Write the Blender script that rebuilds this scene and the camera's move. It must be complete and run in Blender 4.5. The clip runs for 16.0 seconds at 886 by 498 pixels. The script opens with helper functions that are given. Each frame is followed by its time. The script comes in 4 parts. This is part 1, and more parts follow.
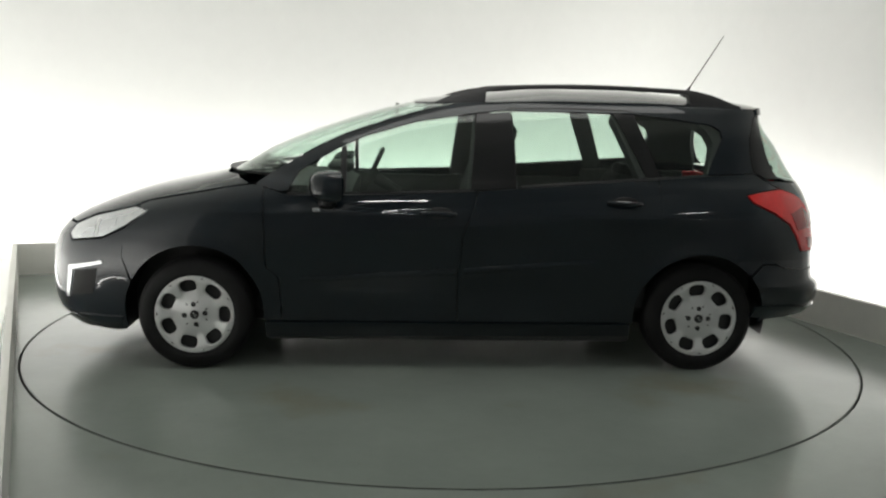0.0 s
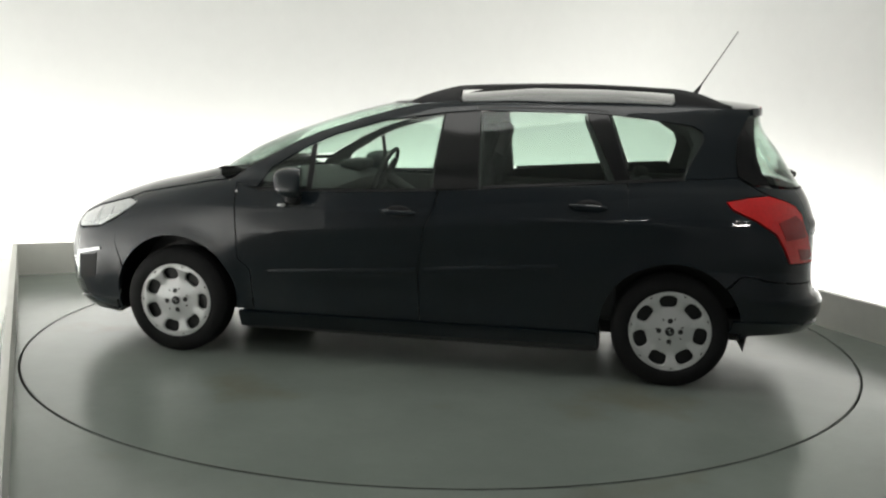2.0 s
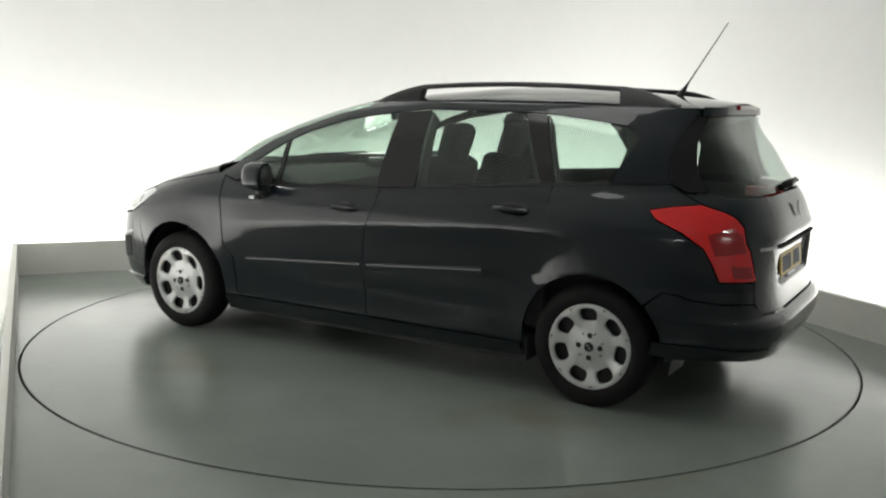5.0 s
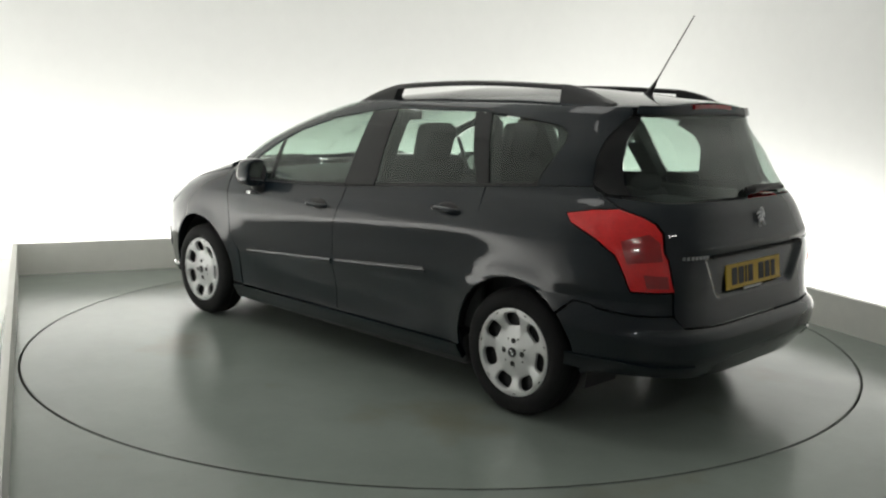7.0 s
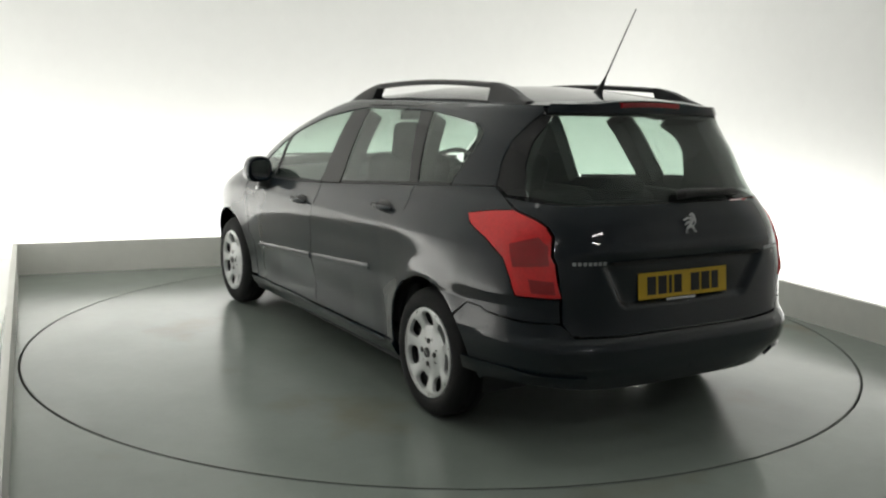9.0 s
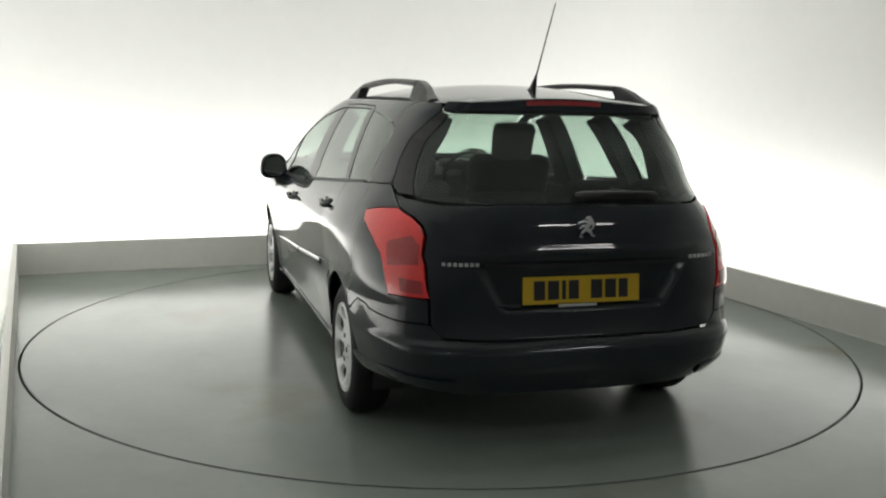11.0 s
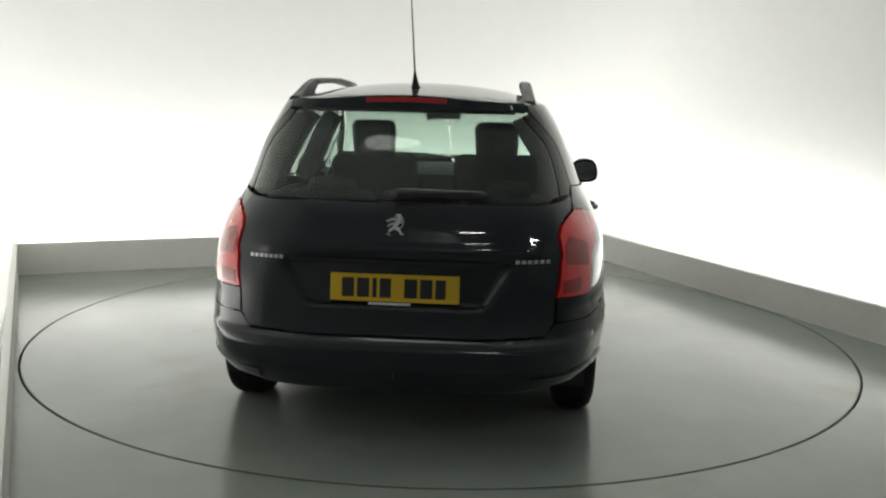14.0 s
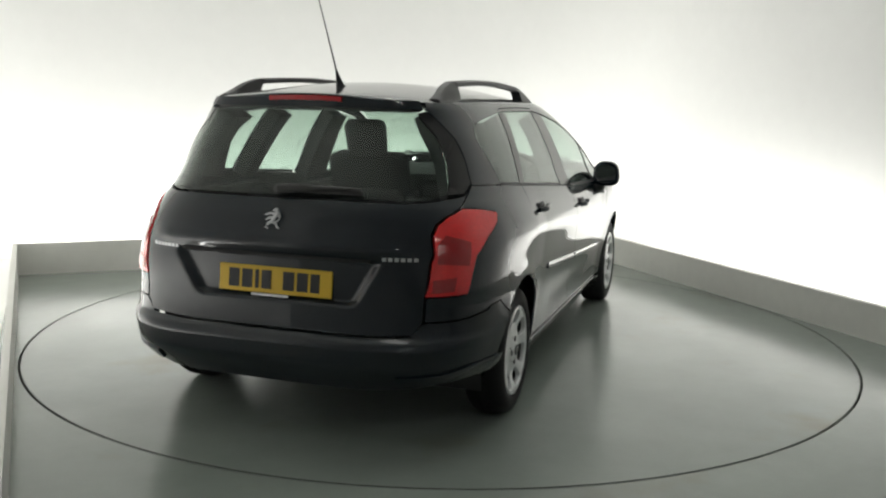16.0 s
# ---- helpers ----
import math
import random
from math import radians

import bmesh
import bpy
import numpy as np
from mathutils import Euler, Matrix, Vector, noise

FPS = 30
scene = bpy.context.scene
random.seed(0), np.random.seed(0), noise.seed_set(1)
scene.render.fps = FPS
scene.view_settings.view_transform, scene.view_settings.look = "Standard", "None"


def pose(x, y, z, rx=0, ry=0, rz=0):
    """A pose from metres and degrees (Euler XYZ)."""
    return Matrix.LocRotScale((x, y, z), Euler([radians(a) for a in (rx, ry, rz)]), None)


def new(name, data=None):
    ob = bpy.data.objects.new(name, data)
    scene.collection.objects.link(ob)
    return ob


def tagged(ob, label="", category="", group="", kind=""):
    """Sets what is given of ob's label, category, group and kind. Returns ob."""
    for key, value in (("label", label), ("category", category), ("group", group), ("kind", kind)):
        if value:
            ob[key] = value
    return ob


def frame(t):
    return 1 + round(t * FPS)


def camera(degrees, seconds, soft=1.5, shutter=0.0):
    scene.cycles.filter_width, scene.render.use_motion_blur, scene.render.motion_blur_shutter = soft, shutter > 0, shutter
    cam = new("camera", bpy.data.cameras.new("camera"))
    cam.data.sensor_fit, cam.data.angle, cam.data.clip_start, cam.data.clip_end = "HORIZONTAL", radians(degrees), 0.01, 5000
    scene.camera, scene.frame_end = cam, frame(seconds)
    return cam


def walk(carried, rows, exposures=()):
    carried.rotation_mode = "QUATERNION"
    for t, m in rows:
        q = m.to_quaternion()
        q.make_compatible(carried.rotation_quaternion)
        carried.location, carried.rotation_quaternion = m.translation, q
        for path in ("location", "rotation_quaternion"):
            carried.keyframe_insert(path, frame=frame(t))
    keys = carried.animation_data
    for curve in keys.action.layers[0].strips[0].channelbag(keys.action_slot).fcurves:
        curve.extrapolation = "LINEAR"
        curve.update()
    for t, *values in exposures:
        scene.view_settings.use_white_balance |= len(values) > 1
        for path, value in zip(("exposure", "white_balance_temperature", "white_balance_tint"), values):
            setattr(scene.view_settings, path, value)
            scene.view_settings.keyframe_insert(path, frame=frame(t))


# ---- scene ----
EYE = (0.0, -5.7010, 1.4366)
cam = camera(51.57, 16.0, soft=2.2)
VIEW = Matrix(((0.999739, -0.022850, 0.000121, EYE[0]), (0.003755, 0.159099, -0.987256, EYE[1]),
               (0.022540, 0.986998, 0.159143, EYE[2]), (0, 0, 0, 1)))
walk(cam, [(0.0, VIEW), (16.0, VIEW)], exposures=[(0.0, 0.0), (16.0, 0.0)])

# ---- light ----
HIGH = 3.6
TURN = 23.0  # the booth stands at an angle to the camera
BOOTH = pose(0, 0, 0, 0, 0, TURN)
world = bpy.data.worlds.new("world")
scene.world = world
world.use_nodes = True
world.node_tree.nodes["Background"].inputs[0].default_value = (0.9, 1.0, 0.97, 1)
world.node_tree.nodes["Background"].inputs[1].default_value = 0.02


def area(name, m, sx, sy, watts, colour=(1.0, 0.995, 0.955)):
    data = bpy.data.lights.new(name, "AREA")
    data.shape, data.size, data.size_y, data.energy, data.color = "RECTANGLE", sx, sy, watts, colour
    ob = new(name, data)
    ob.matrix_world = m
    return ob


# strips in the trough behind the kerb wash the walls from below
area("trough_light_back", BOOTH @ pose(0, 2.98, .10, 160, 0, 0), 5.2, .20, 71)
area("trough_light_left", BOOTH @ pose(-2.90, .40, .10, 160, 0, 90), 4.4, .20, 51)
area("trough_light_right", BOOTH @ pose(2.86, .8, .10, 160, 0, -90), 3.6, .20, 41)
# long ceiling fittings
for lx, ly, long, wide, watts in ((0, 1.0, 3.2, 1.2, 13), (0, -1.4, 3.2, 1.2, 26), (-2.4, -6.0, .9, .06, 14), (1.4, -6.0, .9, .06, 14)):
    area("ceiling_light", BOOTH @ pose(lx, ly, HIGH - .06), long, wide, watts)

# ---- materials ----


def material(name, base, rough=.5, metal=0.0, coat=0.0, grain=0.0, scale=20.0, bump=0.0, second=None, spec=.5):
    """A surface with two scales of variation: broad stains and fine grain."""
    m = bpy.data.materials.new(name)
    m.use_nodes = True
    nt = m.node_tree
    b = nt.nodes["Principled BSDF"]
    b.inputs["Roughness"].default_value, b.inputs["Metallic"].default_value = rough, metal
    b.inputs["Coat Weight"].default_value, b.inputs["Coat Roughness"].default_value = coat, .018
    b.inputs["Specular IOR Level"].default_value = spec
    b.inputs["Base Color"].default_value = (*base, 1)
    if grain or bump:
        tc = nt.nodes.new("ShaderNodeTexCoord")
        fine, broad = nt.nodes.new("ShaderNodeTexNoise"), nt.nodes.new("ShaderNodeTexNoise")
        for n, s in ((fine, scale), (broad, scale * .09)):
            n.inputs["Scale"].default_value, n.inputs["Detail"].default_value = s, 5
            nt.links.new(tc.outputs["Object"], n.inputs["Vector"])
        if grain:
            add = nt.nodes.new("ShaderNodeMath")
            add.operation = "MULTIPLY_ADD"
            add.inputs[1].default_value = .4
            nt.links.new(fine.outputs[0], add.inputs[0])
            scaled = nt.nodes.new("ShaderNodeMath")
            scaled.operation = "MULTIPLY"
            scaled.inputs[1].default_value = .6
            nt.links.new(broad.outputs[0], scaled.inputs[0])
            nt.links.new(scaled.outputs[0], add.inputs[2])
            ramp = nt.nodes.new("ShaderNodeValToRGB")
            ramp.color_ramp.elements[0].position, ramp.color_ramp.elements[1].position = .32, .68
            lo = second or tuple(c * (1 - grain) for c in base)
            ramp.color_ramp.elements[0].color, ramp.color_ramp.elements[1].color = (*lo, 1), (*base, 1)
            nt.links.new(add.outputs[0], ramp.inputs[0])
            nt.links.new(ramp.outputs[0], b.inputs["Base Color"])
            rr = nt.nodes.new("ShaderNodeMapRange")
            rr.inputs["To Min"].default_value, rr.inputs["To Max"].default_value = rough * 1.25, rough * .8
            nt.links.new(broad.outputs[0], rr.inputs["Value"])
            nt.links.new(rr.outputs[0], b.inputs["Roughness"])
        if bump:
            bn = nt.nodes.new("ShaderNodeBump")
            bn.inputs["Strength"].default_value, bn.inputs["Distance"].default_value = bump, .002
            nt.links.new(fine.outputs[0], bn.inputs["Height"])
            nt.links.new(bn.outputs[0], b.inputs["Normal"])
    return m


def glass(name, tint, rough=0.0):
    m = material(name, tint, rough)
    b = m.node_tree.nodes["Principled BSDF"]
    b.inputs["Transmission Weight"].default_value, b.inputs["IOR"].default_value = 1.0, 1.45
    return m


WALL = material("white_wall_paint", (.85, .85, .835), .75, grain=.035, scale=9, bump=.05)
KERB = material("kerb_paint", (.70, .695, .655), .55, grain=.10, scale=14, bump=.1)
# grey of the added unseen surround, tuned for what the car reflects
DARK = material("unseen_surround_grey", (.60, .61, .61), .9, grain=.2, scale=5)
CEIL = material("ceiling_paint", (.74, .75, .73), .8, grain=.04, scale=5)


def floor_paint(name, base, seed):
    """Grey floor paint: broad soft clouds, fine grain, faint scuffs."""
    m = bpy.data.materials.new(name)
    m.use_nodes = True
    nt = m.node_tree
    b = nt.nodes["Principled BSDF"]
    tc = nt.nodes.new("ShaderNodeTexCoord")
    mp = nt.nodes.new("ShaderNodeMapping")
    mp.inputs["Location"].default_value = (seed, seed * .7, 0)
    nt.links.new(tc.outputs["Object"], mp.inputs["Vector"])

    def noise_node(scale, detail, rough=.6):
        n = nt.nodes.new("ShaderNodeTexNoise")
        n.inputs["Scale"].default_value, n.inputs["Detail"].default_value, n.inputs["Roughness"].default_value = scale, detail, rough
        nt.links.new(mp.outputs[0], n.inputs["Vector"])
        return n

    def ramp(src, stops):
        r = nt.nodes.new("ShaderNodeValToRGB")
        r.color_ramp.elements[0].position, r.color_ramp.elements[1].position = stops[0][0], stops[1][0]
        r.color_ramp.elements[0].color, r.color_ramp.elements[1].color = (*stops[0][1], 1), (*stops[1][1], 1)
        nt.links.new(src.outputs[0], r.inputs[0])
        return r

    def mix(kind, a, c, fac):
        x = nt.nodes.new("ShaderNodeMix")
        x.data_type, x.blend_type = "RGBA", kind
        x.inputs[0].default_value = fac
        nt.links.new(a, x.inputs[6])
        nt.links.new(c, x.inputs[7])
        return x.outputs[2]

    clouds = ramp(noise_node(.9, 2), ((0, tuple(v * .78 for v in base)), (1, tuple(v * 1.20 for v in base))))
    grain = ramp(noise_node(140, 2), ((.3, (.955, .955, .955)), (.7, (1.0, 1.0, 1.0))))
    mottle = ramp(noise_node(7, 6, .7), ((.25, (.94, .94, .935)), (.75, (1.03, 1.03, 1.03))))
    scuff = ramp(noise_node(2.2, 1, .4), ((0, (1, 1, 1)), (1, (.40, .40, .38))))
    rust = ramp(noise_node(1.1, 5, .55), ((.60, (1, 1, 1)), (.74, (.92, .80, .66))))
    specks = ramp(noise_node(26, 3, .6), ((.22, (.45, .44, .42)), (.30, (1, 1, 1))))
    col = mix("MULTIPLY", clouds.outputs[0], grain.outputs[0], 1.0)
    col = mix("MULTIPLY", col, scuff.outputs[0], .20)
    col = mix("MULTIPLY", col, mottle.outputs[0], 1.0)
    col = mix("MULTIPLY", col, rust.outputs[0], .8)
    col = mix("MULTIPLY", col, specks.outputs[0], .35)
    nt.links.new(col, b.inputs["Base Color"])
    patch = mix("MIX", noise_node(1.4, 2, .45).outputs[0], noise_node(5, 3, .55).outputs[0], .35)
    gloss = nt.nodes.new("ShaderNodeMapRange")
    gloss.inputs["From Min"].default_value, gloss.inputs["From Max"].default_value = .3, .7
    gloss.inputs["To Min"].default_value, gloss.inputs["To Max"].default_value = .15, .262
    nt.links.new(patch, gloss.inputs["Value"])
    nt.links.new(gloss.outputs[0], b.inputs["Roughness"])
    rough_skin = nt.nodes.new("ShaderNodeBump")
    rough_skin.inputs["Strength"].default_value, rough_skin.inputs["Distance"].default_value = .03, .0010
    nt.links.new(noise_node(38, 5, .6).outputs[0], rough_skin.inputs["Height"])
    nt.links.new(rough_skin.outputs[0], b.inputs["Normal"])
    return m


FLOOR = floor_paint("grey_floor_paint", (.238, .272, .244), 3.1)
DECK = floor_paint("turntable_paint", (.230, .264, .237), 11.7)
PIT = material("pit_steel", (.01, .01, .01), .8, grain=.3, scale=30)
PAINT = material("dark_blue_metallic_paint", (.0030, .0073, .0116), .40, metal=0.0, coat=1.0, grain=.10, scale=10, spec=.10)
BLACK = material("satin_black_plastic", (.008, .008, .009), .42, grain=.2, scale=120, bump=.15)
GLOSSB = material("gloss_black_film", (.008, .008, .009), .12, grain=.1, scale=300)
RUBBER = material("tyre_rubber", (.009, .009, .0095), .75, grain=.3, scale=60, bump=.3, spec=.3)
SILVER = material("silver_wheel_lacquer", (.66, .67, .67), .34, metal=.30, grain=.08, scale=60)
SATIN = material("satin_chrome", (.5, .51, .52), .3, metal=1.0, grain=.08, scale=40)
CHROME = material("chrome", (.85, .86, .87), .08, metal=1.0, grain=.03, scale=40)
RED = material("red_lens", (.82, .018, .020), .10, coat=1.0, grain=.25, scale=70)
REDDARK = material("deep_red_lens", (.36, .008, .011), .15, coat=1.0, grain=.25, scale=70)
LAMP = material("headlamp_reflector", (.75, .77, .78), .18, metal=.7, coat=1.0, grain=.3, scale=30)
YELLOW = material("yellow_reflective_plate", (.62, .40, .015), .4, grain=.06, scale=60)
INK = material("plate_print", (.012, .012, .012), .5, grain=.1, scale=80)
CLOTH = material("charcoal_seat_cloth", (.042, .043, .045), .9, grain=.2, scale=40)
TRIM = material("cabin_plastic", (.040, .042, .042), .65, grain=.2, scale=40)
HEADLINER = material("grey_headliner", (.10, .105, .10), .9, grain=.1, scale=60)
PANE = glass("tinted_window_glass", (.67, .785, .715))
PRIVACY = glass("dark_tinted_glass", (.65, .755, .695))
CLEAR = glass("clear_lens", (.95, .96, .97))

# ---- mesh helpers ----


def mesh_ob(name, bm, mat, parent=None, label="", smooth=True):
    bmesh.ops.recalc_face_normals(bm, faces=bm.faces)
    me = bpy.data.meshes.new(name)
    bm.to_mesh(me)
    bm.free()
    me.materials.append(mat)
    if smooth:
        for f in me.polygons:
            f.use_smooth = True
        me.set_sharp_from_angle(angle=radians(35))
    ob = new(name, me)
    if parent:
        ob.parent = parent
    return tagged(ob, label)


def part(name, bm, mat, parent, label="", smooth=True):
    return mesh_ob(name, bm, mat, parent, label, smooth)


def box(bm, cx, cy, cz, sx, sy, sz, m=None, bevel=0.0, segs=2):
    """A box with rounded edges, added to bm."""
    r = bmesh.ops.create_cube(bm, size=1.0)
    vs = r["verts"]
    for v in vs:
        v.co = Vector((v.co.x * sx, v.co.y * sy, v.co.z * sz))
    if bevel:
        es = list({e for v in vs for e in v.link_edges})
        r = bmesh.ops.bevel(bm, geom=es, offset=bevel, segments=segs, profile=.5, affect="EDGES")
        vs = list({v for f in r["faces"] for v in f.verts} | {v for v in vs if v.is_valid})
    mm = (m or Matrix()) @ Matrix.Translation((cx, cy, cz)) if m is None else m @ Matrix.Translation((cx, cy, cz))
    for v in vs:
        v.co = mm @ v.co
    return vs


def tube(bm, pts, radius, sides=10, closed=False):
    """A round bar along points; radius a number or one per point."""
    pts = [Vector(q) for q in pts]
    n = len(pts)
    rings = []
    for i, q in enumerate(pts):
        a = pts[(i - 1) % n] if closed or i else q
        b = pts[(i + 1) % n] if closed or i < n - 1 else q
        d = (b - a).normalized()
        side = d.cross(Vector((0, 0, 1)))
        if side.length < .05:
            side = d.cross(Vector((1, 0, 0)))
        side.normalize()
        up = side.cross(d)
        r = radius[i] if isinstance(radius, (list, tuple)) else radius
        rings.append([bm.verts.new(q + r * (math.cos(k * 2 * math.pi / sides) * side + math.sin(k * 2 * math.pi / sides) * up)) for k in range(sides)])
    for i in range(n if closed else n - 1):
        A, B = rings[i], rings[(i + 1) % n]
        for k in range(sides):
            bm.faces.new((A[k], A[(k + 1) % sides], B[(k + 1) % sides], B[k]))
    if not closed:
        bm.faces.new(rings[0][::-1])
        bm.faces.new(rings[-1])


def lathe(bm, profile, sides=48, axis="y"):
    """Turns (radius, offset) points round the axis."""
    rings = []
    for r, o in profile:
        ring = []
        for k in range(sides):
            a = k * 2 * math.pi / sides
            c, s = r * math.cos(a), r * math.sin(a)
            ring.append(bm.verts.new((c, o, s) if axis == "y" else (c, s, o)))
        rings.append(ring)
    for A, B in zip(rings, rings[1:]):
        for k in range(sides):
            bm.faces.new((A[k], A[(k + 1) % sides], B[(k + 1) % sides], B[k]))
    return rings


# ---- the booth ----
KX, KE, KY, NEAR = 2.54, 2.472, 2.62, -4.6   # inner faces of the kerb, and where its sides end
WX, WY, BACK = 3.25, 3.40, -8.0
RING = 2.4553


def booth_floor():
    bm = bmesh.new()
    n = 192
    inner, low, outer = [], [], []
    for k in range(n):
        a = k * 2 * math.pi / n
        d = Vector((math.cos(a), math.sin(a)))
        inner.append(bm.verts.new((RING + .003) * d.to_3d()))
        low.append(bm.verts.new((RING + .003) * d.to_3d() - Vector((0, 0, .08))))
        lim = [(WX + .1) / abs(d.x) if abs(d.x) > 1e-6 else 99, ((WY + .1) if d.y > 0 else -BACK + .1) / abs(d.y) if abs(d.y) > 1e-6 else 99]
        outer.append(bm.verts.new(min(lim) * d.to_3d()))
    for k in range(n):
        j = (k + 1) % n
        bm.faces.new((inner[k], outer[k], outer[j], inner[j]))
        bm.faces.new((inner[k], inner[j], low[j], low[k]))
    # the corners of the sheet
    for sx, sy in ((1, WY + .1), (-1, WY + .1), (1, BACK - .1), (-1, BACK - .1)):
        c = Vector((sx * (WX + .1), sy, 0))
        near = sorted(outer, key=lambda v: (v.co - c).length)[:2]
        if (near[0].co - c).length > 1e-4:
            bm.faces.new((near[0], bm.verts.new(c), near[1]))
    ob = mesh_ob("floor", bm, FLOOR, smooth=False)
    ob.matrix_world = BOOTH
    tagged(ob, "worn grey painted concrete floor with faint scuffs", "floor", kind="structure")
    bm = bmesh.new()
    lathe(bm, [(0.001, -.06), (RING + .2, -.06), (RING + .2, -.3), (0.001, -.3)], 64, "z")
    ob = mesh_ob("turntable_pit", bm, PIT, smooth=False)
    tagged(ob, "dark steel pit under the turntable gap", "pit", kind="structure")


def wall_strip(name, pts, low, high, mat, label, thick=.12, category="wall"):
    """A wall along plan points, its inner face on them and its thickness to the left of the way."""
    bm = bmesh.new()
    pts = [Vector(q) for q in pts]
    out = []
    for i, q in enumerate(pts):
        a, b = pts[max(i - 1, 0)], pts[min(i + 1, len(pts) - 1)]
        d = (b - a).normalized()
        out.append(q + thick * Vector((-d.y, d.x)))
    ring = []
    for a, b in zip(pts, out):
        ring.append([bm.verts.new((a.x, a.y, low)), bm.verts.new((a.x, a.y, high)), bm.verts.new((b.x, b.y, high)), bm.verts.new((b.x, b.y, low))])
    for A, B in zip(ring, ring[1:]):
        for k in range(4):
            bm.faces.new((A[k], A[(k + 1) % 4], B[(k + 1) % 4], B[k]))
    bm.faces.new(ring[0])
    bm.faces.new(ring[-1][::-1])
    ob = mesh_ob(name, bm, mat)
    ob.matrix_world = BOOTH
    return tagged(ob, label, category, kind="structure")


def corner(cx, cy, r, a0, a1, n=16):
    return [(cx + r * math.cos(radians(a0 + (a1 - a0) * k / n)), cy + r * math.sin(radians(a0 + (a1 - a0) * k / n))) for k in range(n + 1)]


def booth_walls():
    r = .9
    u = [(WX, -4.5)] + [(WX, -4.5 + k * .5) for k in range(1, 13)] + corner(WX - r, WY - r, r, 0, 90) + corner(-WX + r, WY - r, r, 90, 180) + [(-WX, 2.2 - k * .5) for k in range(0, 10)]
    wall_strip("wall_back", [(x, y) for x, y in u][::-1], 0, HIGH, WALL, "smooth white booth wall washed by light from below")
    # unseen walls added behind the camera to tone reflections in the paint
    for side, nm in ((1, "unseen_wall_east"), (-1, "unseen_wall_west")):
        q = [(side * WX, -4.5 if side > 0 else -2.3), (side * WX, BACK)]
        wall_strip(nm, q if side < 0 else q[::-1], 0, HIGH, DARK, "unseen pale grey side wall outside the booth, added for car reflections")
    wall_strip("unseen_wall_front", [(-WX, BACK), (WX, BACK)][::-1], 0, HIGH, DARK, "unseen pale grey end wall outside the booth, added for car reflections")
    split = -3.0
    # the front ceiling is unseen, added greyer to keep tail reflections dark
    for nm, y0, y1, mat, lab in (("ceiling", split, WY, CEIL, "plain white painted ceiling over the turntable"), ("unseen_ceiling_front", BACK, split, DARK, "unseen pale grey ceiling outside the booth, added for car reflections")):
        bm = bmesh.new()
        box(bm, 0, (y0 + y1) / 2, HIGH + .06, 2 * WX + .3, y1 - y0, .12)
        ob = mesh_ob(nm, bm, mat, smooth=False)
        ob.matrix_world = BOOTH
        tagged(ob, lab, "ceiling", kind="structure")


def booth_kerbs():
    t = .035
    lab = "low pale painted kerb along the booth wall"
    wall_strip("kerb_back", [(KE + t, KY), (-2.534 - t, KY)][::-1], 0, .25, KERB, lab, t, "kerb")
    wall_strip("kerb_left", [(-2.368, NEAR), (-2.533, KY - .002)], 0, .246, KERB, lab, t, "kerb")
    wall_strip("kerb_right", [(KE, KY - .002), (KE, NEAR)], 0, .236, KERB, lab, t, "kerb")


def trough_floors():
    for nm, x0, x1, y0, y1 in (("trough_floor_back", -WX, WX, KY + .036, WY), ("trough_floor_left", -WX, -KX - .036, NEAR, KY + .034), ("trough_floor_right", KE + .036, WX, NEAR, KY + .034)):
        bm = bmesh.new()
        box(bm, (x0 + x1) / 2, (y0 + y1) / 2, .003, x1 - x0, y1 - y0, .006)
        ob = mesh_ob(nm, bm, WALL, smooth=False)
        ob.matrix_world = BOOTH
        tagged(ob, "white painted floor strip between kerb and wall", "floor", kind="structure")


def turntable():
    bm = bmesh.new()
    rings = lathe(bm, [(RING - .007, -.05), (RING - .006, -.002), (RING - .008, 0.0)], 192, "z")
    bm.faces.new(rings[-1])
    ob = mesh_ob("turntable", bm, DECK, smooth=False)
    # added dark ring on the deck edge: shade of the gap as colour
    bm = bmesh.new()
    lathe(bm, [(RING - .0115, .0004), (RING - .0110, .0010), (RING - .0075, .0010), (RING - .0070, -.004)], 192, "z")
    part("gap_shade_ring", bm, PIT, ob, "dark ring that widens the shaded gap line round the turntable")
    return tagged(ob, "round grey painted turntable deck flush with the floor", "turntable")


booth_floor()
booth_walls()
booth_kerbs()
trough_floors()
deck = turntable()


# ---- body surface: plan outlines by height ----
def smooth_table(zs, vs):
    """A smooth curve through a short table (monotone cubic)."""
    zs, vs = np.array(zs, float), np.array(vs, float)
    d = np.diff(vs) / np.diff(zs)
    m = np.zeros(len(zs))
    m[0], m[-1] = d[0], d[-1]
    for i in range(1, len(zs) - 1):
        m[i] = 0 if d[i - 1] * d[i] <= 0 else 2 * d[i - 1] * d[i] / (d[i - 1] + d[i])

    def f(z):
        z = min(max(z, zs[0]), zs[-1])
        i = min(int(np.searchsorted(zs, z, "right")) - 1, len(zs) - 2)
        h = zs[i + 1] - zs[i]
        t = (z - zs[i]) / h
        return ((1 + 2 * t) * (1 - t) ** 2 * vs[i] + t * (1 - t) ** 2 * h * m[i]
                + t * t * (3 - 2 * t) * vs[i + 1] + t * t * (t - 1) * h * m[i + 1])
    return f


